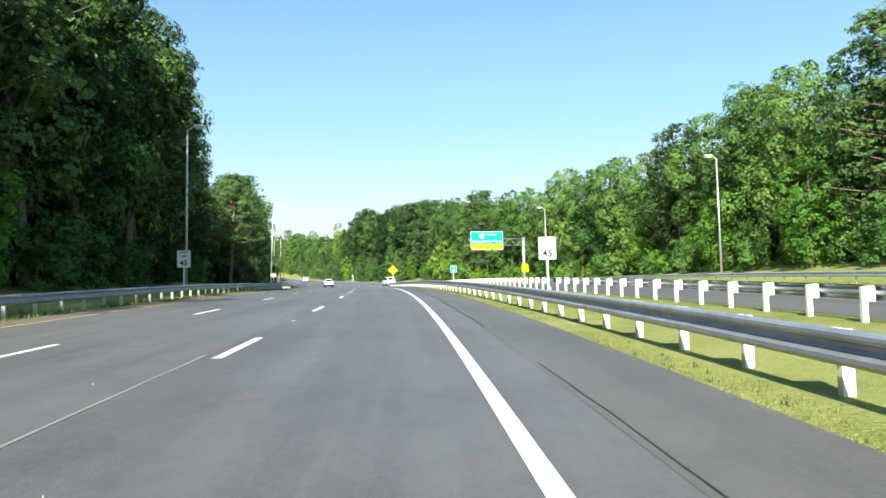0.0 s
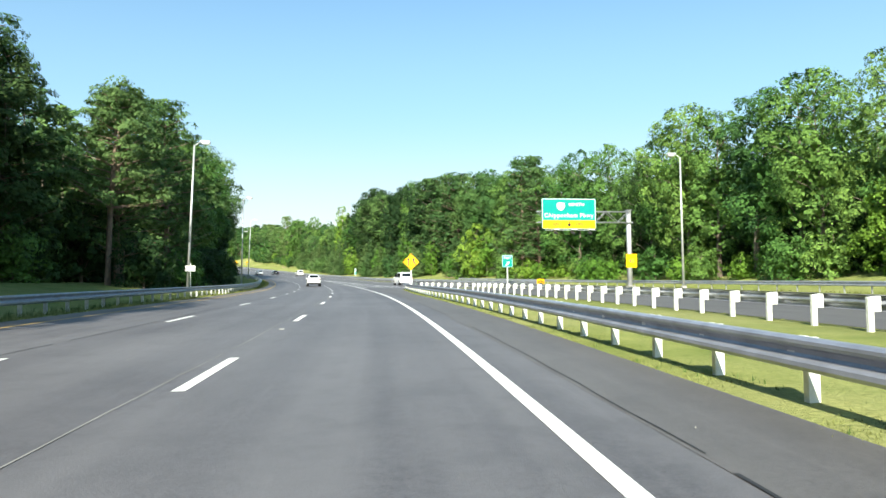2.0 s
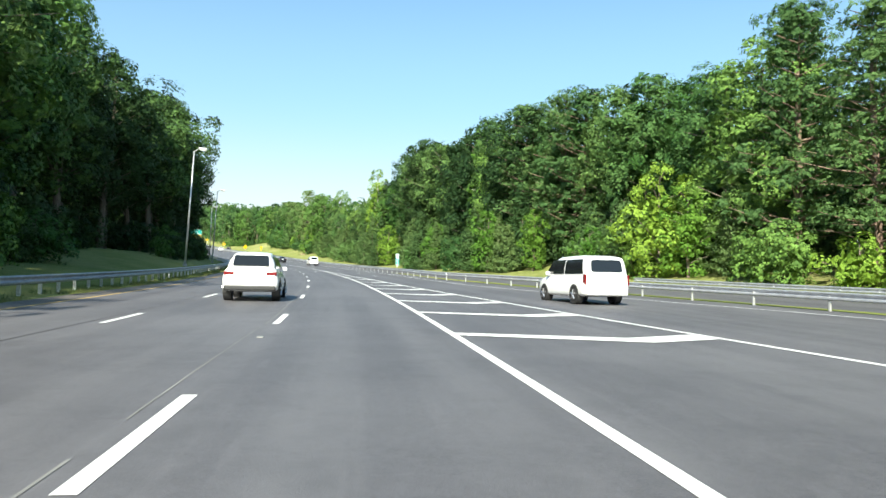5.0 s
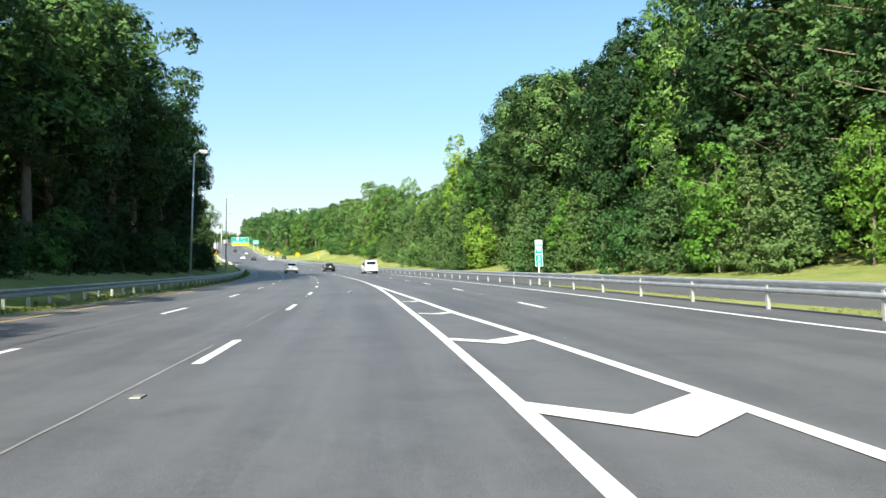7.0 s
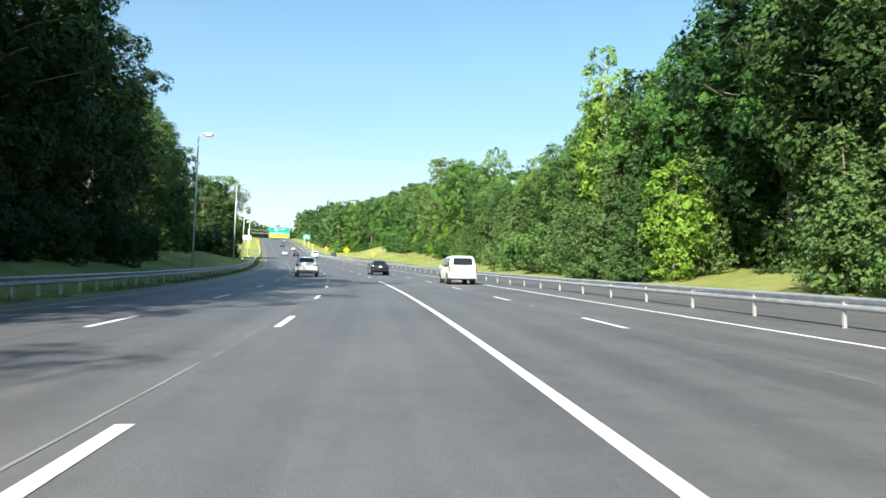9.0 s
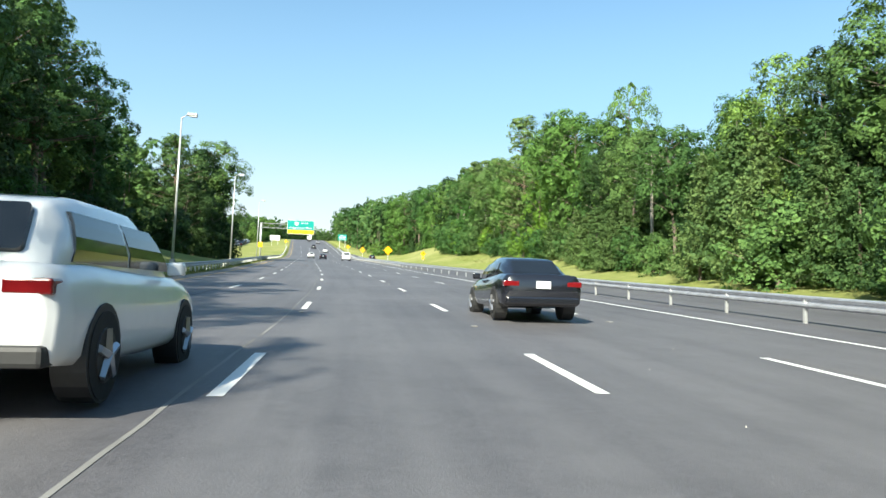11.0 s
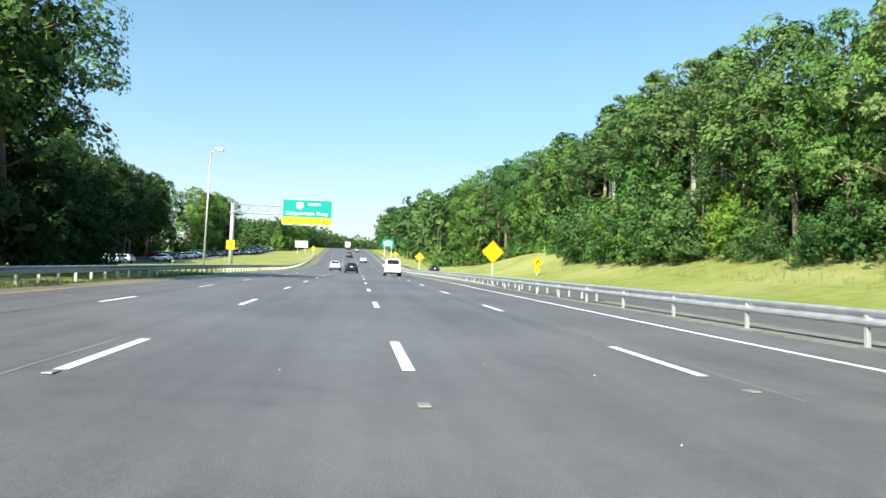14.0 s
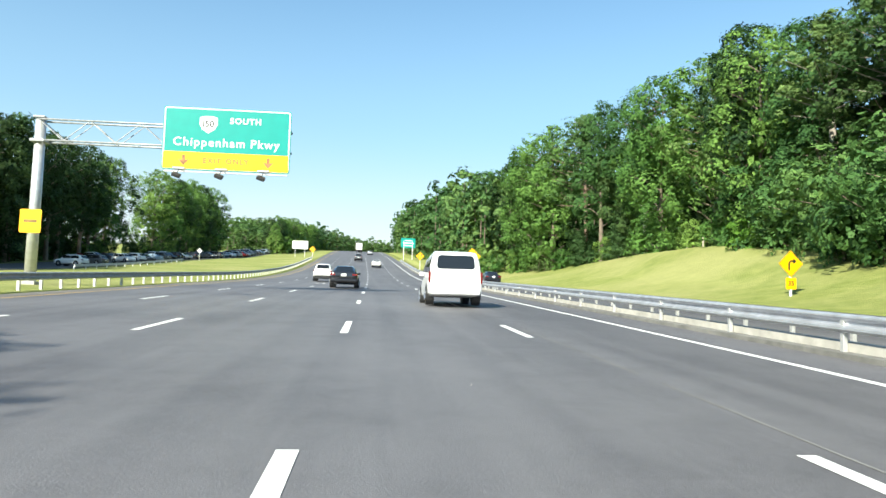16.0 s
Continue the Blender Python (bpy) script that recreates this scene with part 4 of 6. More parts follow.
t = thing("chevron_marker", turned(121.6, 21.6, 0.0, 8), "yellow and black chevron marker on the guardrail end", "road marker")
p = part("plate", box(bmesh.new(), -0.42, 0.42, -0.09, 0.0, 0.25, 0.95, 0.03), M_YELLOW, t)
for z in (0.36, 0.6):
    part("chevron", outline([(-0.36, z - 0.1), (0, z + 0.12), (0.36, z - 0.1), (0.36, z + 0.04), (0, z + 0.26), (-0.36, z + 0.04)], -0.098, -0.091), M_BLACK, p)
part("post", box(bmesh.new(), -0.05, 0.05, 0.0, 0.1, -0.3, 0.8), M_POST, t)

t = thing("route_sign", turned(219.1, 12.97, 0.0), "tall narrow green route sign with white shield behind the guardrail", "road sign")
sign_post(t, 0, 2.5, 0.07)
p = part("sign_plate", outline(rounded(0.46, 1.56, 0.04, 3, 0, 1.82), -0.015, 0.0), M_GREEN, t)
part("border", border(rounded(0.44, 1.54, 0.035, 3, 0, 1.82), rounded(0.40, 1.50, 0.03, 3, 0, 1.82), -0.017, -0.02), M_WHITE, p)
part("direction_panel", outline(rounded(0.38, 0.20, 0.02, 2, 0, 2.44), -0.02, -0.016), M_WHITE, p)
part("route_shield", outline([(x * 0.30, 2.08 + z * 0.36) for x, z in ((-0.5, 0.46), (0.5, 0.46), (0.5, 0.0), (0.3, -0.34), (0.0, -0.5), (-0.3, -0.34), (-0.5, 0.0))], -0.02, -0.016), M_WHITE, p)
part("word", text_mesh("MILE", 0.15, M_WHITE, 0, 1.75, 0.003), None, p, m=pose(0, -0.02, 0))
part("number", text_mesh("2", 0.30, M_WHITE, 0, 1.50, 0.006), None, p, m=pose(0, -0.02, 0))
for w, z0, z1 in ((0.38, 1.31, 1.325), (0.1, 1.09, 1.26)):
    part("marking_bar", box(bmesh.new(), -w / 2, w / 2, -0.02, -0.016, z0, z1), M_WHITE, p)

t = thing("lane_sign", turned(640, -15.5, bank(640, -15.5) - 1.6), "wide white roadside board far along the verge", "road sign")
sign_post(t, -1.4, 5.6, 0.12)
sign_post(t, 1.4, 5.6, 0.12)
part("sign_plate", outline(rounded(4.6, 2.4, 0.1, 3, 0, 5.2), -0.02, 0.02), M_WHITE, t)
t = thing("guide_sign", turned(625, 15.5, 0), "green guide sign beside the road in the distance", "road sign")
sign_post(t, -1.2, 5.4, 0.16)
sign_post(t, 1.2, 5.4, 0.16)
p = part("sign_plate", outline(rounded(4.0, 2.7, 0.1, 3, 0, 4.7), -0.02, 0.02), M_GREEN, t)
for z, w in ((5.4, 0.9), (4.7, 1.5), (4.0, 1.1)):
    part("lettering_bar", box(bmesh.new(), -w, w, -0.03, -0.022, z - 0.13, z + 0.13), M_WHITE, p)
t = thing("small_sign", turned(107.5, -11.0, bank(107.5, -11.0)), "small white sign on the lamp pole", "road sign")
sign_post(t, 0.0, 2.3, 0.05)
part("sign_plate", outline(rounded(0.75, 0.45, 0.03, 3, 0, 1.9), -0.015, 0.0), M_WHITE, t)

t = thing("roadside_sign", turned(585, -32.5, bank(585, -32.5), 15), "blank pale back of a diamond sign beside the lot", "road sign")
sign_post(t, 0, 2.0, 0.08)
part("sign_plate", outline([(0.6, 2.2), (0, 2.8), (-0.6, 2.2), (0, 1.6)], -0.015, 0.0), M_WHITE, t)

# ---------- trees ----------
def tube(path, radii, sides=6):
    verts, faces = [], []
    for i, (p, r) in enumerate(zip(path, radii)):
        d = (path[min(i + 1, len(path) - 1)] - path[max(i - 1, 0)]).normalized()
        q = d.to_track_quat('Z', 'Y')
        for k in range(sides):
            a = 2 * math.pi * k / sides
            verts.append(p + q @ Vector((r * math.cos(a), r * math.sin(a), 0)))
    for i in range(len(path) - 1):
        for k in range(sides):
            a, b = i * sides + k, i * sides + (k + 1) % sides
            faces.append((a, b, b + sides, a + sides))
    return verts, faces


def add(store, vf):
    n = len(store[0])
    store[0].extend(vf[0])
    store[1].extend(tuple(i + n for i in f) for f in vf[1])


def leaf_mesh(name, centres, normals, size, mat, rng, flat=0.0):
    """One small four-cornered leaf spray at each centre."""
    n = len(centres)
    nn = normals + rng.normal(0, 0.27, (n, 3))
    nn[:, 2] += flat
    nn /= np.linalg.norm(nn, axis=1)[:, None] + 1e-9
    u = np.cross(nn, rng.normal(0, 1, (n, 3)))
    u /= np.linalg.norm(u, axis=1)[:, None] + 1e-9
    v = np.cross(nn, u)
    sz = size * rng.uniform(0.55, 1.4, n)
    verts = np.empty((n, 4, 3))
    for k, (a, r) in enumerate(((0.0, 1.0), (1.7, 0.62), (3.2, 0.9), (4.6, 0.62))):
        rr = (r * rng.uniform(0.7, 1.3, n) * sz)[:, None]
        verts[:, k] = centres + u * np.cos(a) * rr + v * np.sin(a) * rr + nn * (rng.uniform(-0.2, 0.2, n) * sz)[:, None]
    me = bpy.data.meshes.new(name)
    me.vertices.add(n * 4)
    me.vertices.foreach_set("co", verts.ravel())
    me.loops.add(n * 4)
    me.loops.foreach_set("vertex_index", np.arange(n * 4))
    me.polygons.add(n)
    me.polygons.foreach_set("loop_start", np.arange(n) * 4)
    me.polygons.foreach_set("loop_total", np.full(n, 4))
    me.materials.append(mat)
    me.update(calc_edges=True)
    return me


def sphere_points(rng, n):
    p = rng.normal(0, 1, (n, 3))
    return p / np.linalg.norm(p, axis=1)[:, None]


def clump(rng, centre, r, per, out, flat=0.9, rise=0.25, subs=14):
    """Leaves of one rounded clump: small tufts over its outer face. Returns centres and normals."""
    q = sphere_points(rng, subs * 2)
    q = q[np.argsort(-(q @ out) + rng.normal(0, 0.45, len(q)))][:subs]
    k = rng.integers(0, subs, per)
    d = q[k] + rng.normal(0, 0.24, (per, 3))
    d /= np.linalg.norm(d, axis=1)[:, None] + 1e-9
    f = rng.uniform(0.72, 1.06, per) * (0.86 + 0.28 * rng.uniform(0, 1, subs))[k]
    place = centre + d * (f * r)[:, None] * np.array([1.0, 1.0, flat])
    return place, d * 0.8 + q[k] * 0.45 + np.array([0, 0, rise])


def broadleaf(seed, height, width, base, boughs, per, size, mat, lean=0.0, core=1.0, wood=None, stout=1.0):
    """A broad-leaved tree: trunk, limbs and a crown of rounded, uneven leaf clumps. Returns its two meshes."""
    rng = np.random.default_rng(seed)
    store = ([], [])
    top = Vector((lean * height * 0.1, 0, height * 0.9))
    trunk = [Vector((0, 0, -0.4)), Vector((0.05, 0.05, height * 0.2)), Vector((top.x * 0.4, 0.15, height * 0.5)), top]
    r0 = (height * 0.011 + 0.05) * stout
    add(store, tube(trunk, [r0 * 1.25, r0, r0 * 0.65, 0.03], 8))
    mid_z, half_z = (height + base) / 2, (height - base) / 2
    ph = rng.uniform(0, 6.283, 4)
    cl, nl, sz = [], [], []
    for i in range(boughs):
        u = ((i + rng.uniform(0.1, 0.9)) / boughs) ** 0.9
        v = 2 * u - 1
        a = i * 2.4 + rng.uniform(-0.6, 0.6)
        reach = width / 2 * math.sqrt(max(0.03, 1 - abs(v) ** (2.2 if v > 0 else 3.0)))
        reach *= 1 + 0.20 * math.sin(2 * a + ph[0] + 2.0 * u) + 0.14 * math.sin(3 * a + ph[1] - 5 * u) + 0.12 * math.sin(9 * u + ph[2])
        r = (0.40 + 0.125 * width) * rng.uniform(0.6, 1.25) * (1.0 if v < 0.7 else 0.75)
        g = (rng.uniform(0.30, 1.0) ** 0.5) * max(0.0, reach - 0.45 * r)
        z = min(height - 0.55 * r, base + 2 * half_z * u)
        ax = Vector((math.cos(a), math.sin(a), 0))
        stem = Vector((top.x * z / height * 0.6, 0.1, max(base * 0.5, z - g * rng.uniform(0.4, 0.8)) if z < height * 0.88 else z - 1))
        end = Vector((stem.x, 0, z)) + ax * g
        if i % 2 == 0 and g > 0.25 * width / 2:
            add(store, tube([stem, (stem + end) / 2 + Vector((0, 0, 0.08 * g)), end], [r0 * 0.34, r0 * 0.2, 0.02], 5))
        out = np.array([ax.x, ax.y, 0.35 + max(0.0, v)])
        out /= np.linalg.norm(out)
        n = int(per * 2.3 * min(1.5, (r / (0.40 + 0.125 * width)) ** 1.6 + 0.15))
        c, m = clump(rng, np.array(end), r, n, out)
        cl.append(c)
        nl.append(m)
        sz.append(np.full(n, size))
    n = int(460 * core)
    q = sphere_points(rng, n) * rng.uniform(0.1, 0.66, n)[:, None] * np.array([width / 2, width / 2, half_z]) + np.array([0, 0, mid_z - 0.06 * half_z])
    cl.append(q)
    nl.append(rng.normal(0, 1, (n, 3)))
    sz.append(np.full(n, size * 2.6))
    return (mesh_of("trunk", store[0], store[1], wood or M_BARK, True), leaf_mesh("crown", np.concatenate(cl), np.concatenate(nl), np.concatenate(sz), mat, rng))


def pine(seed, height, width, base, whorls, per, size, mat, wood=None):
    """A loblolly pine: a straight bare trunk and rounded needle tufts on rising limbs."""
    rng = np.random.default_rng(seed)
    store = ([], [])
    r0 = height * 0.010 + 0.06
    add(store, tube([Vector((0, 0, -0.4)), Vector((0.1, 0, height * 0.4)), Vector((0, 0.15, height * 0.75)), Vector((0.1, 0, height * 0.98))], [r0 * 1.2, r0, r0 * 0.6, 0.03], 8))
    cl, nl = [], []
    for i in range(whorls):
        u = i / (whorls - 1)
        z = base + (height - base) * u * 0.97 + rng.uniform(-0.4, 0.4)
        reach = width / 2 * (0.55 + 0.75 * math.sin(math.pi * min(1, 0.25 + u * 0.72))) * (1 - 0.45 * u)
        turn = rng.uniform(0, 6.283)
        count = int(rng.integers(3, 6))
        for k in range(count):
            a = turn + 6.283 * k / count + rng.uniform(-0.5, 0.5)
            r = reach * rng.uniform(0.5, 1.15)
            e = Vector((r * math.cos(a), r * math.sin(a), z + r * rng.uniform(0.05, 0.35)))
            add(store, tube([Vector((0, 0, z - 0.2)), e * 0.5 + Vector((0, 0, z * 0.5 - 0.05 * r)), e], [r0 * 0.3, r0 * 0.18, 0.02], 5))
            out = np.array([math.cos(a) * 0.7, math.sin(a) * 0.7, 0.7])
            for j in range(3):
                f = 0.40 + 0.30 * j
                c = np.array([e.x * f, e.y * f, z + (e.z - z) * f + 0.15])
                c[:2] += rng.normal(0, 0.13 * r, 2)
                place, m = clump(rng, c, (0.42 + 0.085 * width) * rng.uniform(0.7, 1.1), per, out, 0.55, 0.4, 7)
                cl.append(place)
                nl.append(m)
    place, m = clump(rng, np.array([0, 0, height - 0.5]), 0.9, per * 2, np.array([0, 0, 1.0]), 0.9, 0.3, 9)
    cl.append(place)
    nl.append(m)
    return (mesh_of("trunk", store[0], store[1], wood or M_PINE_BARK, True), leaf_mesh("crown", np.concatenate(cl), np.concatenate(nl), size, mat, rng))


def cone_pine(seed, height, width, whorls, size, mat):
    """A young white pine: a cone of feathery level whorls, open between."""
    rng = np.random.default_rng(seed)
    store = ([], [])
    add(store, tube([Vector((0, 0, -0.3)), Vector((0.05, 0, height * 0.5)), Vector((0, 0, height))], [0.13, 0.08, 0.015], 6))
    cl, nl = [], []
    for i in range(whorls):
        u = i / whorls
        z = height * (0.03 + 0.95 * u)
        reach = width / 2 * (1 - u) ** 0.8 + 0.15
        for k in range(10):
            a = rng.uniform(0, 6.283)
            r = reach * rng.uniform(0.65, 1.15)
            m = int(18 + 44 * (1 - u))
            f = rng.uniform(0.12, 1.0, m)
            w = rng.normal(0, 0.17, m) * (0.3 + f * r) * 0.8
            cl.append(np.stack([math.cos(a) * f * r - math.sin(a) * w, math.sin(a) * f * r + math.cos(a) * w, z + 0.30 * r * f * f + rng.normal(0, 0.13, m)], 1))
            nl.append(np.stack([math.cos(a) * 0.6 + rng.normal(0, 0.5, m), math.sin(a) * 0.6 + rng.normal(0, 0.5, m), rng.uniform(0.3, 1.0, m)], 1))
    return (mesh_of("trunk", store[0], store[1], M_BARK, True), leaf_mesh("crown", np.concatenate(cl), np.concatenate(nl), size, mat, rng))


def tree_thing(meshes, name, label, category):
    t = new(name)
    tagged(t, label, category, "trees of the roadside woods")
    part("trunk", meshes[0], None, t)
    part("crown", meshes[1], None, t)
    return t


KINDS = {}


def kind_of(key, meshes, name, label, category="tree"):
    t = tree_thing(meshes, name, label, category)
    KINDS[key] = [t, False]


TREE_LABELS = ("tall broad-leaved tree with dense green summer crown", "broad-leaved tree with a high dark crown", "leafy tree with branches down to the ground", "slender broad-leaved tree with layered boughs")
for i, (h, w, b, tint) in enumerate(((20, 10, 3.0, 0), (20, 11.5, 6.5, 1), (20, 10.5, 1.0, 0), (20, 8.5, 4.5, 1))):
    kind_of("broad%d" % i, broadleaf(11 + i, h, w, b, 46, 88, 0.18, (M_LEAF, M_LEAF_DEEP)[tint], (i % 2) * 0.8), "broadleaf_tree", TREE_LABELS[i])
# Kinds whose shade is already in the leaf colour.
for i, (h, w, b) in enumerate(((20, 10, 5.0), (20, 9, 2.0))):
    kind_of("dark%d" % i, broadleaf(23 + i, h, w, b, 46, 86, 0.18, M_LEAF_SHADE, 0.5), "broadleaf_tree", "tall tree with leaves coloured dark for shade")
kind_of("pale", broadleaf(19, 20, 10, 6.0, 36, 90, 0.18, M_LEAF, 0, 1, M_BARK_PALE, 2.2), "broadleaf_tree", "broad-leaved tree with a thick pale trunk")
kind_of("bright0", broadleaf(31, 9, 5.5, 0.4, 26, 60, 0.15, M_LEAF_BRIGHT, 0, 0.6), "young_tree", "young bright green tree at the wood's edge")
kind_of("bright1", broadleaf(32, 14, 7.0, 0.8, 32, 66, 0.165, M_LEAF_BRIGHT, 0, 0.6), "young_tree", "light green young tree at the wood's edge")
kind_of("poplar", broadleaf(33, 20, 5.6, 0.8, 44, 58, 0.165, M_LEAF_BRIGHT, 0.3, 0.5, M_BARK_PALE), "young_tree", "slender tall light green tree at the wood's edge")
kind_of("bush0", broadleaf(41, 3.4, 4.2, -0.3, 16, 50, 0.13, M_LEAF_BRIGHT, 0, 0.5), "bush", "low leafy green bush at the wood's edge", "bush")
kind_of("bush1", broadleaf(42, 4.6, 4.8, -0.4, 18, 52, 0.14, M_LEAF, 0, 0.6), "bush", "dark green bush at the wood's edge", "bush")
# Undergrowth in the shade-darkened leaf colour.
kind_of("bush2", broadleaf(43, 4.6, 4.8, -0.4, 18, 52, 0.14, M_LEAF_SHADE, 0, 0.6), "bush", "dark shaded undergrowth at the wood's foot", "bush")
kind_of("bush3", broadleaf(44, 5.4, 5.2, -0.3, 20, 52, 0.15, M_LEAF_DEEP, 0.4, 0.6), "bush", "deep green leafy thicket above the lawn", "bush")
kind_of("pine0", pine(51, 20, 9, 8.0, 15, 66, 0.17, M_NEEDLE), "pine_tree", "tall pine with bare trunk and layered needle boughs")
kind_of("pine1", pine(52, 20, 9, 3.0, 20, 60, 0.17, M_NEEDLE), "pine_tree", "pine tree with layered dull green boughs")
kind_of("pine4", pine(55, 20, 7, 11.5, 11, 66, 0.165, M_NEEDLE, M_BARK_DRY), "pine_tree", "tall slim pine with a long bare pale trunk")
kind_of("pine2", cone_pine(53, 7, 5.0, 15, 0.125, M_NEEDLE_BLUE), "young_pine", "young feathery pine with level whorls of branches")
kind_of("pine3", cone_pine(54, 10, 5.5, 19, 0.135, M_NEEDLE_BLUE), "young_pine", "young conical pine with grey-green needles")


OPENINGS = ((266, 286), (203.5, 218), (240, 247), (300, 304))


def plant(key, s, d, height=1.0, wide=None, sink=0.25):
    rec = KINDS[key]
    m = Matrix.Translation(land(s, d, -sink)) @ Matrix.Rotation(rnd.uniform(0, 6.283), 4, 'Z') @ Matrix.Rotation(rnd.uniform(-0.04, 0.04), 4, 'X')
    wide = height if wide is None else wide
    ob = copy_thing(rec[0], Matrix()) if rec[1] else rec[0]
    rec[1] = True
    ob.matrix_basis = m @ Matrix.Diagonal((wide, wide, height, 1))
    return ob


rnd = random.Random(7)


def belt(s0, s1, edge, step, mix, low, high, jitter=1.5, low_growth=False):
    """A row of trees along the road at edge(s)."""
    s = s0
    while s < s1:
        k = rnd.choice(mix)
        if edge(s) > 20 and any(a < s < b for a, b in OPENINGS) and (low_growth or k.startswith("broad") and rnd.random() < 0.6):
            s += 1.5
            continue
        h = rnd.uniform(low, high) if not callable(low) else low(s) * rnd.uniform(0.9, 1.06)
        plant(k, s + rnd.uniform(-1, 1), edge(s) + rnd.uniform(-jitter, jitter), h, h * rnd.uniform(0.95, 1.2))
        s += step * rnd.uniform(0.75, 1.25)


# the depth of the woods: patches of many trees, of one mesh each
woods = tagged(new("woods"), "dense mixed woodland behind the roadside trees", "woodland", kind="stuff")


def woods_patch(seed):
    rng = np.random.default_rng(seed)
    store = ([], [])
    cl, nl = [], []
    for i in range(7):
        x, y = rng.uniform(-7, 7), (i - 3) * 2.3 + rng.uniform(-0.8, 0.8)
        h, w, b = rng.uniform(15.5, 20.5), rng.uniform(6.5, 9.5), rng.uniform(-0.5, 2.5)
        add(store, tube([Vector((x, y, -0.5)), Vector((x, y, h * 0.85))], [0.17, 0.04], 6))
        for k in range(16):
            u = (k + rng.uniform(0.1, 0.9)) / 16
            v, turn = 2 * u - 1, k * 2.4 + rng.uniform(-0.5, 0.5)
            g = w / 2 * math.sqrt(max(0.05, 1 - abs(v) ** 2.4)) * rng.uniform(0.45, 0.85)
            out = np.array([math.cos(turn), math.sin(turn), 0.4 + max(0.0, v)])
            place, m = clump(rng, np.array([x + math.cos(turn) * g, y + math.sin(turn) * g, min(h - 0.8, b + (h - b) * u)]), rng.uniform(1.0, 1.8), 38, out / np.linalg.norm(out), 0.85, 0.3, 7)
            cl.append(place)
            nl.append(m)
    q = rng.uniform((-8, -9, 0), (8, 9, 1), (260, 3))
    q[:, 2] = rng.uniform(0, 1, 260) ** 1.5 * 5.0
    cl.append(q)
    nl.append(rng.normal(0, 1, (260, 3)))
    crown = leaf_mesh("foliage", np.concatenate(cl), np.concatenate(nl), 0.5, M_LEAF_FAR, rng)
    return mesh_of("trunks", store[0], store[1], M_BARK, True), crown


PATCHES = [woods_patch(70 + i) for i in range(3)]


def fill(s0, s1, edge, size):
    """Woodland patches in a row along the road."""
    s = s0
    while s < s1:
        d = edge(s)
        m = turned(s, d, bank(s, d) - 0.3, rnd.choice([0, 180]) + rnd.uniform(-10, 10))
        k = size(s) * rnd.uniform(0.82, 1.1)
        trunks, crown = PATCHES[rnd.randrange(3)]
        for name, me in (("trunk_group", trunks), ("foliage", crown)):
            ob = part(name, me, None, woods)
            ob.matrix_basis = m @ Matrix.Diagonal((1, 1, k, 1))
        s += 13.0


BROAD = ["broad0", "broad1", "broad2", "broad3"]
L_EDGE = table([(-60, -18), (62, -18), (69, -25), (97, -25), (106, -17.4), (114, -17.2), (142, -17.2), (151, -17.6), (164, -19), (188, -24.5), (206, -24.5), (222, -22), (238, -20.5), (250, -18.6), (264, -19.6), (275, -19.4), (292, -20), (305, -22.5), (340, -23.5), (362, -23), (390, -24)])
L_SIZE = table([(-60, 1.1), (56, 1.06), (75, 1.0), (86, 1.05), (92, 0.9), (104, 0.8), (111, 0.9), (124, 0.94), (134, 0.87), (152, 0.86), (164, 1.0), (178, 1.14), (190, 1.18), (205, 1.1), (234, 1.1), (244, 1.24), (257, 1.22), (264, 1.1), (282, 1.0), (300, 0.98), (335, 0.94), (356, 0.98), (372, 0.85), (400, 0.75)])
# Leaf colour carries part of the shade along this side: mostly dark kinds.
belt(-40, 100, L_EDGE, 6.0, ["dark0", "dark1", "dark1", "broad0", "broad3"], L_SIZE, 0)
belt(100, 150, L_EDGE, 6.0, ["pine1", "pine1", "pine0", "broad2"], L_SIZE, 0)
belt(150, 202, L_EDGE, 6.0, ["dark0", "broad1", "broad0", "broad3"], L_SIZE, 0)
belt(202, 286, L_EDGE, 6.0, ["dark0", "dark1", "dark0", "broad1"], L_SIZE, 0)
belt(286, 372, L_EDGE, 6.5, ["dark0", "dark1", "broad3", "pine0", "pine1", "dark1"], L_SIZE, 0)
plant("bright0", 32.0, -15.4, 0.72, 0.74)
plant("broad0", 57.0, -17.6, 1.12, 1.0)
plant("broad2", 47.0, -19.0, 1.15, 1.0)
plant("pine0", 399, -20.5, 0.9, 0.85)
plant("broad1", 413.5, -17.0, 0.98, 1.08)
plant("dark1", 420, -20.0, 0.92, 1.15)
plant("dark0", 411, -19.0, 0.9, 1.05)
plant("dark1", 409, -24, 0.72, 1.0)
plant("dark1", 403, -18.5, 0.6, 0.85)
plant("dark1", 392, -18.5, 0.5, 0.8)
plant("dark0", 411, -31, 0.75, 1.0)
for s, d, k in ((378, -17, 1.1), (384, -19, 1.3), (390, -16.5, 0.9), (396, -18, 1.3), (402, -16, 1.0), (408, -17.5, 1.35), (414, -15.8, 1.2), (420, -16.2, 1.5), (426, -17.5, 1.4), (424, -21, 1.5), (429, -21, 1.2), (415, -22, 1.6), (406, -22, 1.6), (398, -24, 1.6)):
    plant("bush2", s, d, k)
fill(394, 410, const(-34), const(0.95))
fill(396, 410, const(-47), const(1.0))
fill(412, 424, const(-30), const(0.55))
fill(-45, 392, lambda s: L_EDGE(s) - 11, lambda s: L_SIZE(s) * 0.95)
fill(-40, 392, lambda s: L_EDGE(s) - 24, lambda s: L_SIZE(s) * 1.05)
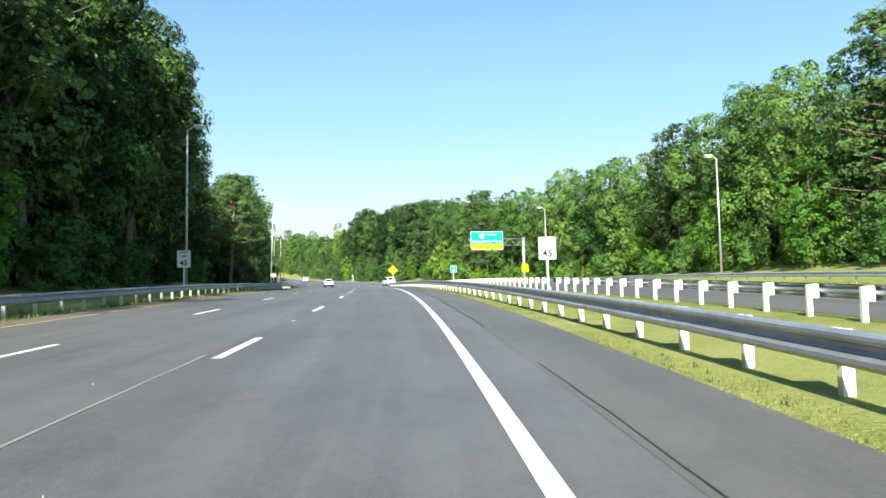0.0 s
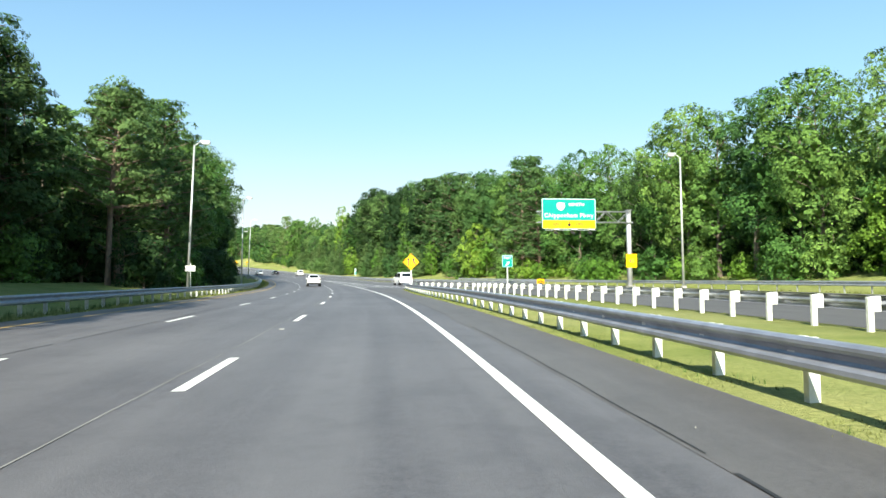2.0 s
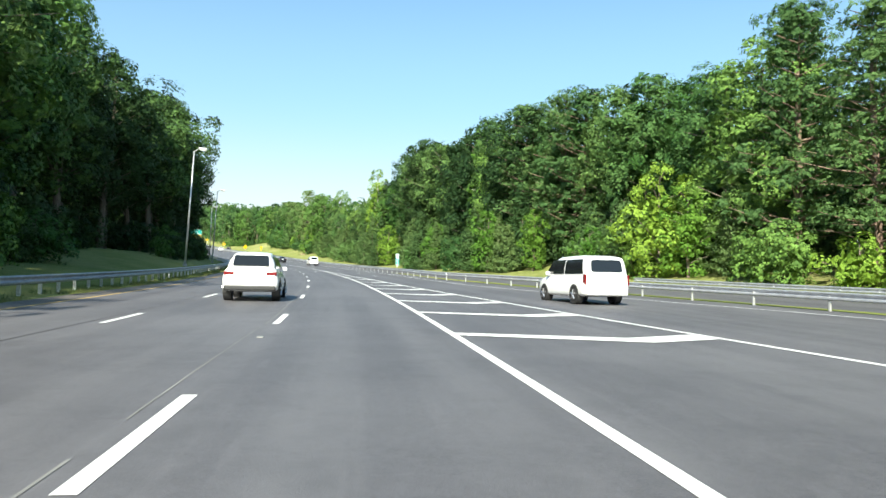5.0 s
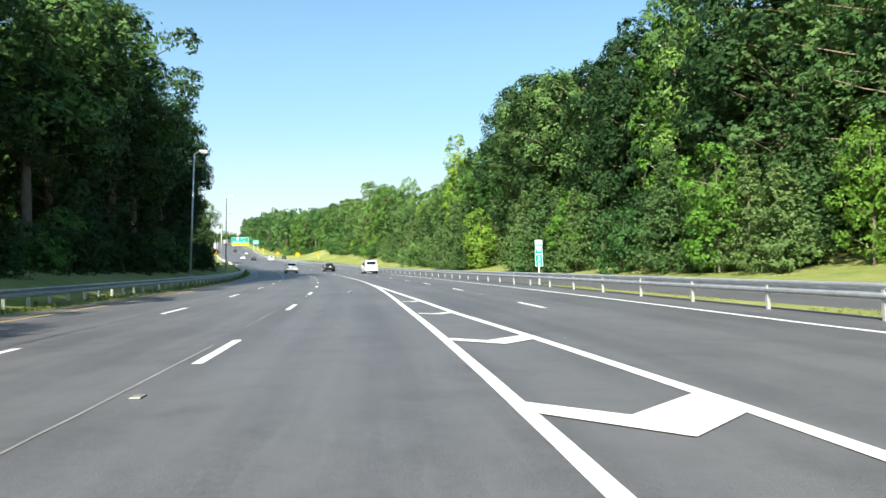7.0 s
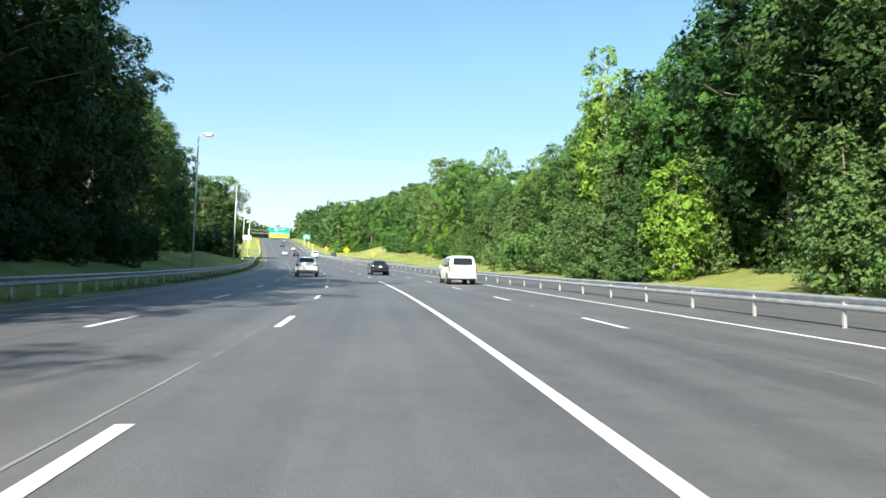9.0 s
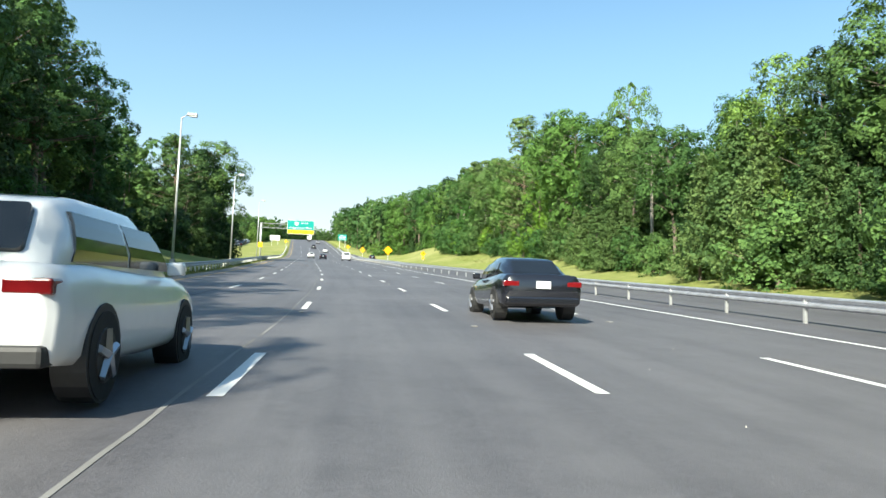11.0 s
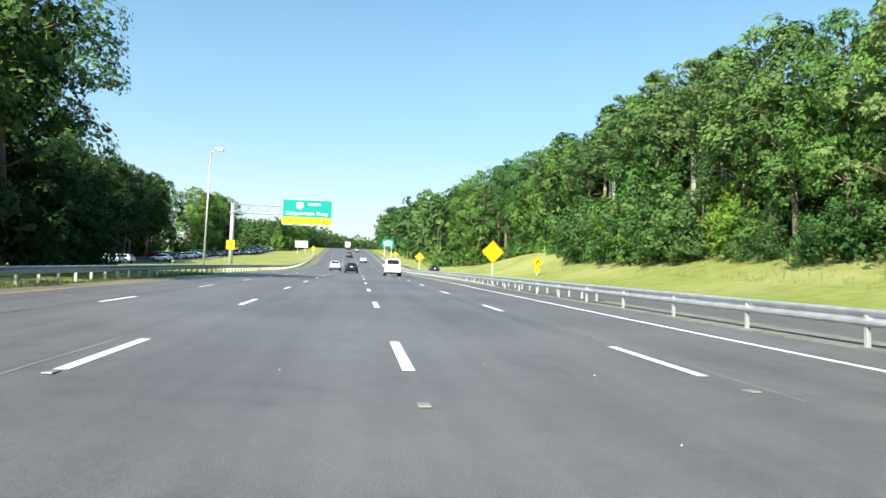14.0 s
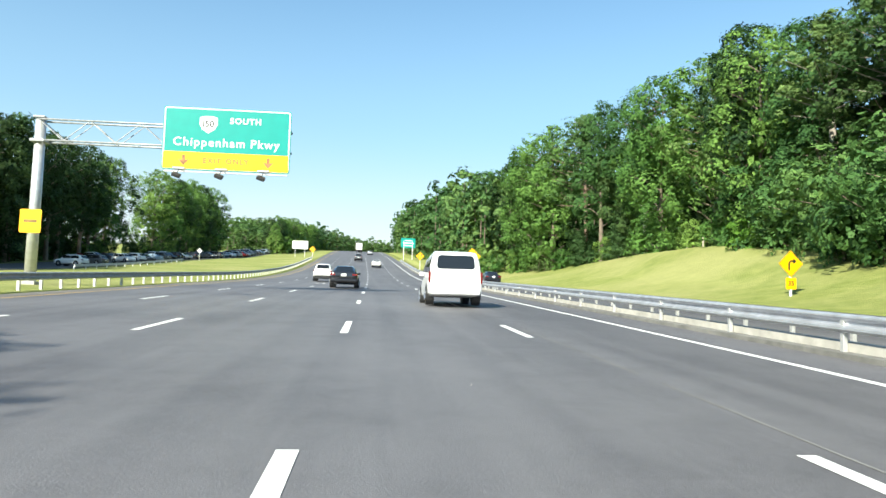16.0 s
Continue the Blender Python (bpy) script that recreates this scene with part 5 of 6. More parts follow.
# Dark-leaved bushes colour in the tree shade over the verge.
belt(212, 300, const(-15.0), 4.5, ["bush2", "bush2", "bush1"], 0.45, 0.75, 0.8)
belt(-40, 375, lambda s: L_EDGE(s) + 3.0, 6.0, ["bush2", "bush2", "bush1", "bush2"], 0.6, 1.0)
R_SIZE = table([(-60, 1.0), (60, 0.98), (66, 1.05), (75, 0.92), (82, 1.06), (100, 0.86), (113, 0.98), (124, 1.0), (131, 0.96), (137, 0.87), (143, 0.85), (150, 0.94), (168, 0.98), (180, 1.06), (206, 1.15), (235, 1.18), (265, 1.26), (284, 1.26), (292, 1.16), (298, 1.0), (312, 0.94), (330, 0.78), (345, 0.70), (370, 0.74), (380, 1.0), (392, 1.06), (400, 0.92), (412, 0.88), (424, 0.88), (440, 0.92), (458, 0.95), (466, 1.0), (484, 0.97), (500, 1.0), (520, 1.0), (560, 0.95), (640, 1.1), (1100, 1.2)])
belt(-30, 180, R_EDGE, 5.5, BROAD + ["pine1", "broad2", "dark1"], R_SIZE, 0)
belt(180, 226, lambda s: R_EDGE(s) + 4.5, 5.0, ["broad1", "broad3", "broad0", "pine1"], R_SIZE, 0)
belt(226, 243, lambda s: R_EDGE(s) + 3.0, 4.8, ["broad1", "broad0", "dark0", "broad3"], R_SIZE, 0)
# Gloomy stretch of wood, its shade given by the darker leaf colour.
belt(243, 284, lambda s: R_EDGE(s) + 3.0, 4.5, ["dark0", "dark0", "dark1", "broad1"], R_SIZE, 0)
belt(284, 350, lambda s: R_EDGE(s) + 3.0, 5.0, ["broad1", "broad3", "dark1", "broad1", "broad0"], R_SIZE, 0)
plant("bright0", 285, 26.3, 1.05)
plant("bright0", 224, 27.2, 1.0)
plant("bright0", 250, 26.4, 0.95)
plant("poplar", 303, 29.2, 1.2)
plant("poplar", 309, 30.4, 1.02)
plant("poplar", 240, 32.5, 1.15)
plant("pale", 279, 32.0, 1.2, 1.0)
belt(350, 540, lambda s: R_EDGE(s) + (4.0 if 446 < s < 472 else 0.0), 5.0, BROAD + ["pine0", "pine4", "broad0", "dark1", "broad2"], R_SIZE, 0)
fill(-30, 640, lambda s: R_EDGE(s) + 11, lambda s: R_SIZE(s) * 0.9)
fill(-30, 640, lambda s: R_EDGE(s) + 24, lambda s: R_SIZE(s) * 0.86)
belt(20, 180, lambda s: R_EDGE(s) - 4.0, 4.5, ["bush0", "bush1", "bush1", "bright0", "bush1"], 0.7, 1.1)
belt(180, 340, lambda s: R_EDGE(s) - 3.5, 3.2, ["pine2", "pine3", "pine3", "pine2", "bush3", "pine3", "bright0", "bush1"], 0.8, 1.3, low_growth=True)
belt(186, 330, lambda s: R_EDGE(s) - 1.0, 13.0, ["pine3", "bush3", "pine3"], 0.8, 1.2, low_growth=True)
belt(340, 470, lambda s: R_EDGE(s) - 3.0, 4.2, ["bush3", "pine2", "bush3", "bush3", "bright0", "pine3", "bush3"], 0.55, 0.95)
plant("pale", 503.5, 35.5, 0.8)
plant("bright0", 477, 35.5, 0.55)
# the woods beyond
fill(545, 1200, lambda s: R_EDGE(s) + 5, const(0.95))
fill(600, 1200, lambda s: R_EDGE(s) + 19, const(1.15))
fill(785, 1200, const(-26), const(0.7))
fill(770, 1200, const(-40), const(0.75))
fill(440, 578, table([(440, -60), (596, -62)]), const(1.2))
fill(440, 570, table([(440, -73), (600, -75)]), const(1.3))
belt(690, 800, table([(690, -30), (740, -25), (800, -23)]), 5.0, ["broad0", "broad2", "dark1", "broad2"], 0.5, 0.75)
belt(688, 800, table([(690, -27), (740, -22), (800, -20)]), 5.0, ["bush1"], 1.0, 1.5)
fill(700, 800, const(-40), const(0.5))
belt(496, 592, const(-53.5), 6.0, ["dark0", "dark1", "broad2"], 1.0, 1.2)
belt(604, 680, const(-47), 6.0, ["broad0", "broad2", "dark1"], 0.85, 1.1)
for s, d, k in ((437, 35.5, 0.95), (444.5, 35.2, 0.98), (450, 35.0, 0.92), (454, 36.2, 0.98), (458.5, 35.6, 0.86), (462.5, 36.4, 1.0), (466.5, 37.0, 0.92), (472, 36.6, 0.84)):
    plant("pine4", s, d, k, 1.05)
plant("pine1", 404.5, 34.2, 1.12, 1.05)
plant("bright1", 385.5, 31.0, 0.86, 0.66)
plant("bright0", 442.7, 32.0, 0.7, 0.8)
plant("bright0", 423.8, 33.0, 0.6, 0.7)
plant("pine3", 429.5, 32.8, 0.85, 1.1)
plant("bush0", 478.5, 33.8, 0.75, 0.8)
for s, d, k in ((436, 33.0, 1.5), (442, 32.5, 1.35), (447, 33.2, 1.6), (457, 33.0, 1.55), (462, 33.5, 1.7), (467, 33.8, 1.45), (473, 34.5, 1.3), (479, 35.5, 1.5), (431, 33.5, 1.2)):
    plant("bush3", s, d, k * 0.9, k)
plant("bright1", 452.5, 32.4, 0.58, 0.72)
belt(470, 550, lambda s: R_EDGE(s) - 1.0, 4.0, ["bush1", "bush1", "pine2"], 0.6, 1.0)
fill(745, 1100, const(-52), const(0.75))

# the deep woods on both sides: coarse canopy
def canopy_patch(seed):
    rng = np.random.default_rng(seed)
    cl, nl = [], []
    for i in range(14):
        c = np.array([rng.uniform(-12, 12), rng.uniform(-12, 12), 0.0])
        h, w = rng.uniform(13, 18), rng.uniform(3.5, 5.5)
        p = sphere_points(rng, 75)
        p[:, 2] = np.abs(p[:, 2]) * 1.2 - 0.4
        cl.append(c + np.array([0, 0, h * 0.6]) + p * np.array([w, w, h * 0.4]))
        nl.append(p)
    return leaf_mesh("canopy", np.concatenate(cl), np.concatenate(nl), 1.5, M_LEAF_FAR, rng)


CANOPY = [canopy_patch(90), canopy_patch(91)]
for s in span(-40, 640, 24):
    for side, edge in ((-1, L_EDGE), (1, R_EDGE)):
        if side < 0 and s > 400:
            continue
        for k in range(4):
            d = edge(s) + side * (44 + 24 * k)
            ob = part("canopy", CANOPY[k % 2], None, woods)
            ob.matrix_basis = turned(s, d, bank(s, d), 90 * rnd.randrange(4)) @ Matrix.Diagonal((1, 1, rnd.uniform(0.9, 1.15), 1))

# understorey that closes the woods near the ground, its leaves darkened as shade
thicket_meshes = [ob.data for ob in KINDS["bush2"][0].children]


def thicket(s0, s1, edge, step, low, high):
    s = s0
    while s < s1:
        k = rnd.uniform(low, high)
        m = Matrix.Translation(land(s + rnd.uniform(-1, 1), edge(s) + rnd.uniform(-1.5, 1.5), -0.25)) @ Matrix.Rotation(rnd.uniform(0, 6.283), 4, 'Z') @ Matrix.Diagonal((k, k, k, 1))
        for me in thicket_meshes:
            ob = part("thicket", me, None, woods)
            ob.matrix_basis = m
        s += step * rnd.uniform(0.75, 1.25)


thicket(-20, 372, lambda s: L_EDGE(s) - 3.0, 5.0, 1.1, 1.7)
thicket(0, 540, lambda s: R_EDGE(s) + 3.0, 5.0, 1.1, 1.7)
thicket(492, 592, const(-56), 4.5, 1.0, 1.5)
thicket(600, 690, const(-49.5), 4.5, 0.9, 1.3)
plant("bright1", 213.5, 30.0, 0.6)
plant("bright0", 197.0, 30.0, 0.6)
plant("broad0", 65.5, -17.6, 1.14, 1.0)
plant("dark1", 79.5, -19.6, 1.05, 1.0)
for s, d, k in ((356.5, 28.6, 0.62), (361.5, 29.4, 0.72), (366, 30.2, 0.66), (371.5, 31.0, 0.7), (364, 32.2, 0.85)):
    plant("pine3", s, d, k, k * 1.35)
plant("broad2", 371.5, 37.5, 1.08, 0.72)
# weathered fence posts at the top of the lawn
fence_post = bmesh.new()
bar(fence_post, (0, 0, -0.3), (0, 0, 1.05), 0.085, 0.075, 7)
first = None
for s in (483.0, 486.7, 490.0, 497.2, 500.7):
    if first is None:
        first = tagged(part("fence_post", fence_post, M_WOOD_PALE), "short weathered timber post at the lawn's upper edge", "fence post", "fence posts above the lawn")
        ob = first
    else:
        ob = copy_thing(first, Matrix())
    ob.matrix_basis = Matrix.Translation(land(s, 34.0)) @ Matrix.Rotation(rnd.uniform(-0.06, 0.06), 4, 'X') @ Matrix.Diagonal((1, 1, rnd.uniform(0.8, 1.15), 1))

# ---------- vehicles ----------
def loft(sections):
    """A closed skin through cross-sections (lists of points of one length)."""
    bm = bmesh.new()
    rings = [[bm.verts.new(p) for p in sec] for sec in sections]
    n = len(rings[0])
    for a, b in zip(rings, rings[1:]):
        for i in range(n):
            j = (i + 1) % n
            bm.faces.new((a[i], a[j], b[j], b[i]))
    bm.faces.new(rings[0][::-1])
    bm.faces.new(rings[-1])
    return bm


def body_section(y, half, z0, z1, top_half, r=0.12):
    """Half of a car's cross-section at y: rounded sill, bulged side, rounded shoulder."""
    mid = z0 + (z1 - z0) * 0.5
    pts = [(half - 2 * r, z0), (half - r * 0.6, z0 + r * 0.12), (half - r * 0.1, z0 + r * 0.7), (half, z0 + r * 1.6), (half + 0.012, mid), ((half + top_half) / 2 + 0.012, z1 - (z1 - z0) * 0.24), (top_half + 0.005, z1 - r * 0.7), (top_half - r * 0.35, z1 - r * 0.15), (top_half - r * 1.3, z1), (0.12, z1 + r * 0.12)]
    return [(x, y, z) for x, z in pts] + [(-x, y, z) for x, z in pts[::-1]]


def smooth_rows(rows, steps=3):
    """Rows of numbers eased between the given stations."""
    out = []
    for i in range(len(rows) - 1):
        p0, p1, p2, p3 = rows[max(0, i - 1)], rows[i], rows[i + 1], rows[min(len(rows) - 1, i + 2)]
        for k in range(steps):
            u = k / steps
            out.append(tuple(b + (c - b) * u + 0.18 * u * (1 - u) * ((c - a) * (1 - u) - (d - b) * u) if j else b + (c - b) * u for j, (a, b, c, d) in enumerate(zip(p0, p1, p2, p3))))
    return out + [rows[-1]]


def wheel(parent, x, y, r, w=0.22):
    side = 1 if x > 0 else -1
    tyre = part("wheel", bar(bmesh.new(), (x - w / 2, y, r), (x + w / 2, y, r), r, sides=24), M_RUBBER, parent, smooth=False)
    part("rim", bar(bmesh.new(), (x + side * (w / 2 - 0.02), y, r), (x + side * (w / 2 + 0.012), y, r), r * 0.66, r * 0.62, sides=18), M_PLASTIC, tyre)
    bm = bmesh.new()
    xs = x + side * (w / 2 + 0.016)
    for k in range(5):
        a = 2 * math.pi * k / 5 + 0.3
        bar(bm, (xs, y, r), (xs, y + 0.6 * r * math.cos(a), r + 0.6 * r * math.sin(a)), 0.05, 0.035, 5)
    bar(bm, (xs - side * 0.03, y, r), (xs + side * 0.012, y, r), 0.07, 0.06, 10)
    part("spokes", bm, M_RIM, tyre)


def car(kind, paint_mat, label, m, category="car", group="cars on the road"):
    """A car whose nose looks along +y; its origin on the ground at the middle."""
    t = thing({"van": "van", "suv": "suv", "sedan": "sedan"}[kind], m, label, category, group)
    if kind == "sedan":
        L, half, belt_z, top = 4.7, 0.9, 0.92, 1.44
        lower = [(-2.35, 0.74, 0.42, 0.86), (-2.28, 0.86, 0.3, 0.98), (-1.6, 0.9, 0.24, 1.02), (0.0, 0.9, 0.22, 0.95), (1.2, 0.9, 0.24, 0.92), (2.0, 0.86, 0.28, 0.8), (2.35, 0.7, 0.36, 0.66)]
        cabin = [(-1.95, 0.72, 0.96, 0.62), (-1.2, 0.72, 1.36, 0.56), (-0.5, 0.74, 1.44, 0.57), (0.3, 0.74, 1.42, 0.57), (1.25, 0.74, 0.94, 0.64)]
        wr, wy = 0.33, (-1.4, 1.4)
        rear_glass = [(-1.87, 1.0), (-1.27, 1.31)]
    elif kind == "suv":
        L, half, belt_z, top = 4.6, 0.93, 1.05, 1.68
        lower = [(-2.28, 0.80, 0.42, 1.02), (-2.2, 0.90, 0.34, 1.08), (-1.5, 0.93, 0.28, 1.1), (0.0, 0.93, 0.26, 1.06), (1.2, 0.93, 0.28, 1.04), (2.0, 0.88, 0.32, 0.95), (2.3, 0.74, 0.42, 0.78)]
        cabin = [(-2.18, 0.80, 1.06, 0.70), (-1.86, 0.78, 1.55, 0.62), (-1.2, 0.78, 1.66, 0.62), (0.2, 0.78, 1.66, 0.62), (0.5, 0.78, 1.58, 0.62), (1.3, 0.78, 1.04, 0.70)]
        wr, wy = 0.36, (-1.38, 1.38)
        rear_glass = [(-2.13, 1.16), (-1.89, 1.52)]
    else:
        L, half, belt_z, top = 4.75, 0.93, 1.1, 1.86
        lower = [(-2.36, 0.84, 0.40, 1.14), (-2.3, 0.92, 0.32, 1.16), (-1.5, 0.93, 0.26, 1.16), (0.0, 0.93, 0.26, 1.12), (1.3, 0.93, 0.28, 1.08), (2.1, 0.88, 0.32, 0.98), (2.38, 0.72, 0.42, 0.8)]
        cabin = [(-2.33, 0.86, 1.12, 0.80), (-2.2, 0.86, 1.76, 0.74), (-1.7, 0.86, 1.86, 0.74), (0.2, 0.86, 1.84, 0.74), (0.7, 0.86, 1.72, 0.72), (1.55, 0.84, 1.08, 0.74)]
        wr, wy = 0.34, (-1.42, 1.48)
        rear_glass = [(-2.30, 1.22), (-2.20, 1.68)]
    body = part("body", loft([body_section(y, h, z0, z1, h * 0.93) for y, h, z0, z1 in smooth_rows(lower)]), paint_mat, t, smooth=True)
    part("roof", loft([body_section(y, h, 0.8, z1, th, 0.1) for y, h, z1, th in smooth_rows(cabin)]), paint_mat, t, smooth=True)
    # windows a little proud of the cabin
    (y0, z0), (y1, z1) = rear_glass
    tw = cabin[1][3] - 0.04
    high, lean_back = math.hypot(z1 - z0, y1 - y0), math.degrees(math.atan2(y1 - y0, z1 - z0))
    half_w = (tw - 0.06) if kind == "van" else tw
    pts = [(x * (1.0 - 0.07 * z / high), z) for x, z in rounded(2 * half_w, high, 0.11 if kind == "van" else 0.05, 4)]
    bm = outline(pts, -0.03, 0.03)
    bmesh.ops.transform(bm, matrix=pose(0, (y0 + y1) / 2 - 0.01, (z0 + z1) / 2, -lean_back, 0, 0), verts=bm.verts[:])
    part("rear_window", bm, M_GLASS, t)
    a, b = cabin[1], cabin[-2]
    zr = max(c[2] for c in cabin)
    rim_z = [0.8 + (zr - 0.8) * 0.5, zr - (zr - 0.8) * 0.24, zr - 0.07]
    rim_x = [a[1] + 0.012, (a[1] + a[3]) / 2 + 0.012, a[3] + 0.005]
    zb, zt = belt_z + 0.05, zr - 0.15
    y_back, y_front, y_mid = a[0] + 0.1, cabin[-1][0] - 0.25, (a[0] + cabin[-1][0]) / 2 - 0.1
    for sx in (1, -1):
        for ya, yb_, lean_a, lean_b in ((y_back, y_mid - 0.04, 0.22, 0.0), (y_mid + 0.04, y_front, 0.0, b[0] + 0.12 - y_front)):
            bm = bmesh.new()
            rings = []
            for k in range(5):
                u = k / 4
                z = zb + (zt - zb) * u
                x = float(np.interp(z, rim_z, rim_x)) + 0.01
                rings.append([bm.verts.new((sx * xx, yy, z)) for xx, yy in ((x, ya + lean_a * u), (x, yb_ + lean_b * u), (x - 0.05, yb_ + lean_b * u), (x - 0.05, ya + lean_a * u))])
            for p, q in zip(rings, rings[1:]):
                for k in range(4):
                    bm.faces.new((p[k], p[(k + 1) % 4], q[(k + 1) % 4], q[k]))
            bm.faces.new(rings[0])
            bm.faces.new(rings[-1][::-1])
            part("side_window", bm, M_GLASS, t)
        part("mirror", box(bmesh.new(), sx * (half + 0.02) - 0.09, sx * (half + 0.02) + 0.09, cabin[-1][0] - 0.55, cabin[-1][0] - 0.4, belt_z, belt_z + 0.15, 0.03), paint_mat, t)
        yb = lower[0][0]
        if kind == "van":
            part("tail_light", box(bmesh.new(), sx * 0.895 - 0.03, sx * 0.895 + 0.03, yb + 0.0, yb + 0.2, 0.72, 1.12, 0.015), M_RED, t)
        else:
            part("tail_light", box(bmesh.new(), sx * 0.7 - 0.17, sx * 0.7 + 0.17, yb - 0.004, yb + 0.2, belt_z - 0.2, belt_z - 0.08, 0.02), M_RED, t)
        part("headlight", box(bmesh.new(), sx * 0.6 - 0.16, sx * 0.6 + 0.16, L / 2 - 0.22, L / 2 - 0.04, 0.62, 0.76, 0.02), M_LAMP, t)
        for y in wy:
            part("wheel_arch", bar(bmesh.new(), (sx * (half - 0.25), y, wr + 0.02), (sx * (half + 0.016), y, wr + 0.02), wr + 0.045, sides=20), M_PLASTIC, t)
            wheel(t, sx * (half - 0.085), y, wr)
    yb = lower[0][0]
    part("bumper", box(bmesh.new(), -half + 0.08, half - 0.08, yb - 0.05, yb + 0.25, 0.34, 0.5, 0.04), M_PLASTIC if kind == "suv" else paint_mat, t)
    ya, yb_ = cabin[-2], cabin[-1]
    bm = bmesh.new()
    vs = [bm.verts.new(p) for p in ((-yb_[3] + 0.02, yb_[0] - 0.02, yb_[2] + 0.1), (yb_[3] - 0.02, yb_[0] - 0.02, yb_[2] + 0.1), (ya[3] - 0.06, ya[0] + 0.14, ya[2] - 0.06), (-ya[3] + 0.06, ya[0] + 0.14, ya[2] - 0.06))]
    bm.faces.new(vs)
    r = bmesh.ops.extrude_face_region(bm, geom=bm.faces[:])
    bmesh.ops.translate(bm, vec=(0, 0.03, 0.03), verts=[v for v in r["geom"] if isinstance(v, bmesh.types.BMVert)])
    part("windscreen", bm, M_GLASS, t)
    part("number_plate", box(bmesh.new(), -0.16, 0.16, yb - 0.035, yb + 0.05, 0.68, 0.84), M_WHITE, t)
    return t


P_WHITE = plain("white_car_paint", (0.80, 0.80, 0.79), 0.25, 0, 0.03, 3.0, 0, 0.6)
P_BLACK = plain("black_car_paint", (0.012, 0.013, 0.018), 0.2, 0, 0.1, 3.0, 0, 0.8)
P_SILVER = plain("silver_car_paint", (0.42, 0.43, 0.45), 0.3, 0.5, 0.05, 3.0, 0, 0.6)
P_RED = plain("red_car_paint", (0.28, 0.012, 0.015), 0.25, 0, 0.05, 3.0, 0, 0.6)
P_GREY = plain("grey_car_paint", (0.10, 0.11, 0.12), 0.28, 0.3, 0.05, 3.0, 0, 0.6)
P_BLUE = plain("pale_blue_car_paint", (0.35, 0.45, 0.55), 0.28, 0.2, 0.05, 3.0, 0, 0.6)

car("suv", P_WHITE, "white compact crossover with dark rear window", turned(152.0, -1.6))
car("van", P_WHITE, "white compact passenger van entering from the ramp", turned(153.0, 11.2, 0, 6))
car("suv", P_WHITE, "white crossover in the middle lane before the woods", turned(296.0, -1.75))
car("sedan", P_BLACK, "black sedan in the lane beside the edge line", turned(306.0, 5.3))
car("van", P_WHITE, "white compact van in the outer lane beside the guardrail", turned(282.0, 8.75))
car("van", P_WHITE, "white compact passenger van with dark rear window", turned(451.0, 7.0))
car("sedan", P_BLACK, "black sedan with red tail lights", turned(473.0, 2.3))
car("suv", P_WHITE, "white crossover ahead of the black sedan", turned(496.0, -0.6))
car("sedan", P_WHITE, "white sedan far ahead on the road", turned(567.0, 5.4))
car("suv", P_GREY, "dark crossover far ahead on the road", turned(600.0, 1.8))
car("sedan", P_SILVER, "silver sedan far ahead on the road", turned(668.0, 5.6))
car("sedan", P_BLACK, "dark sedan on the exit road", turned(505.0, 17.5))



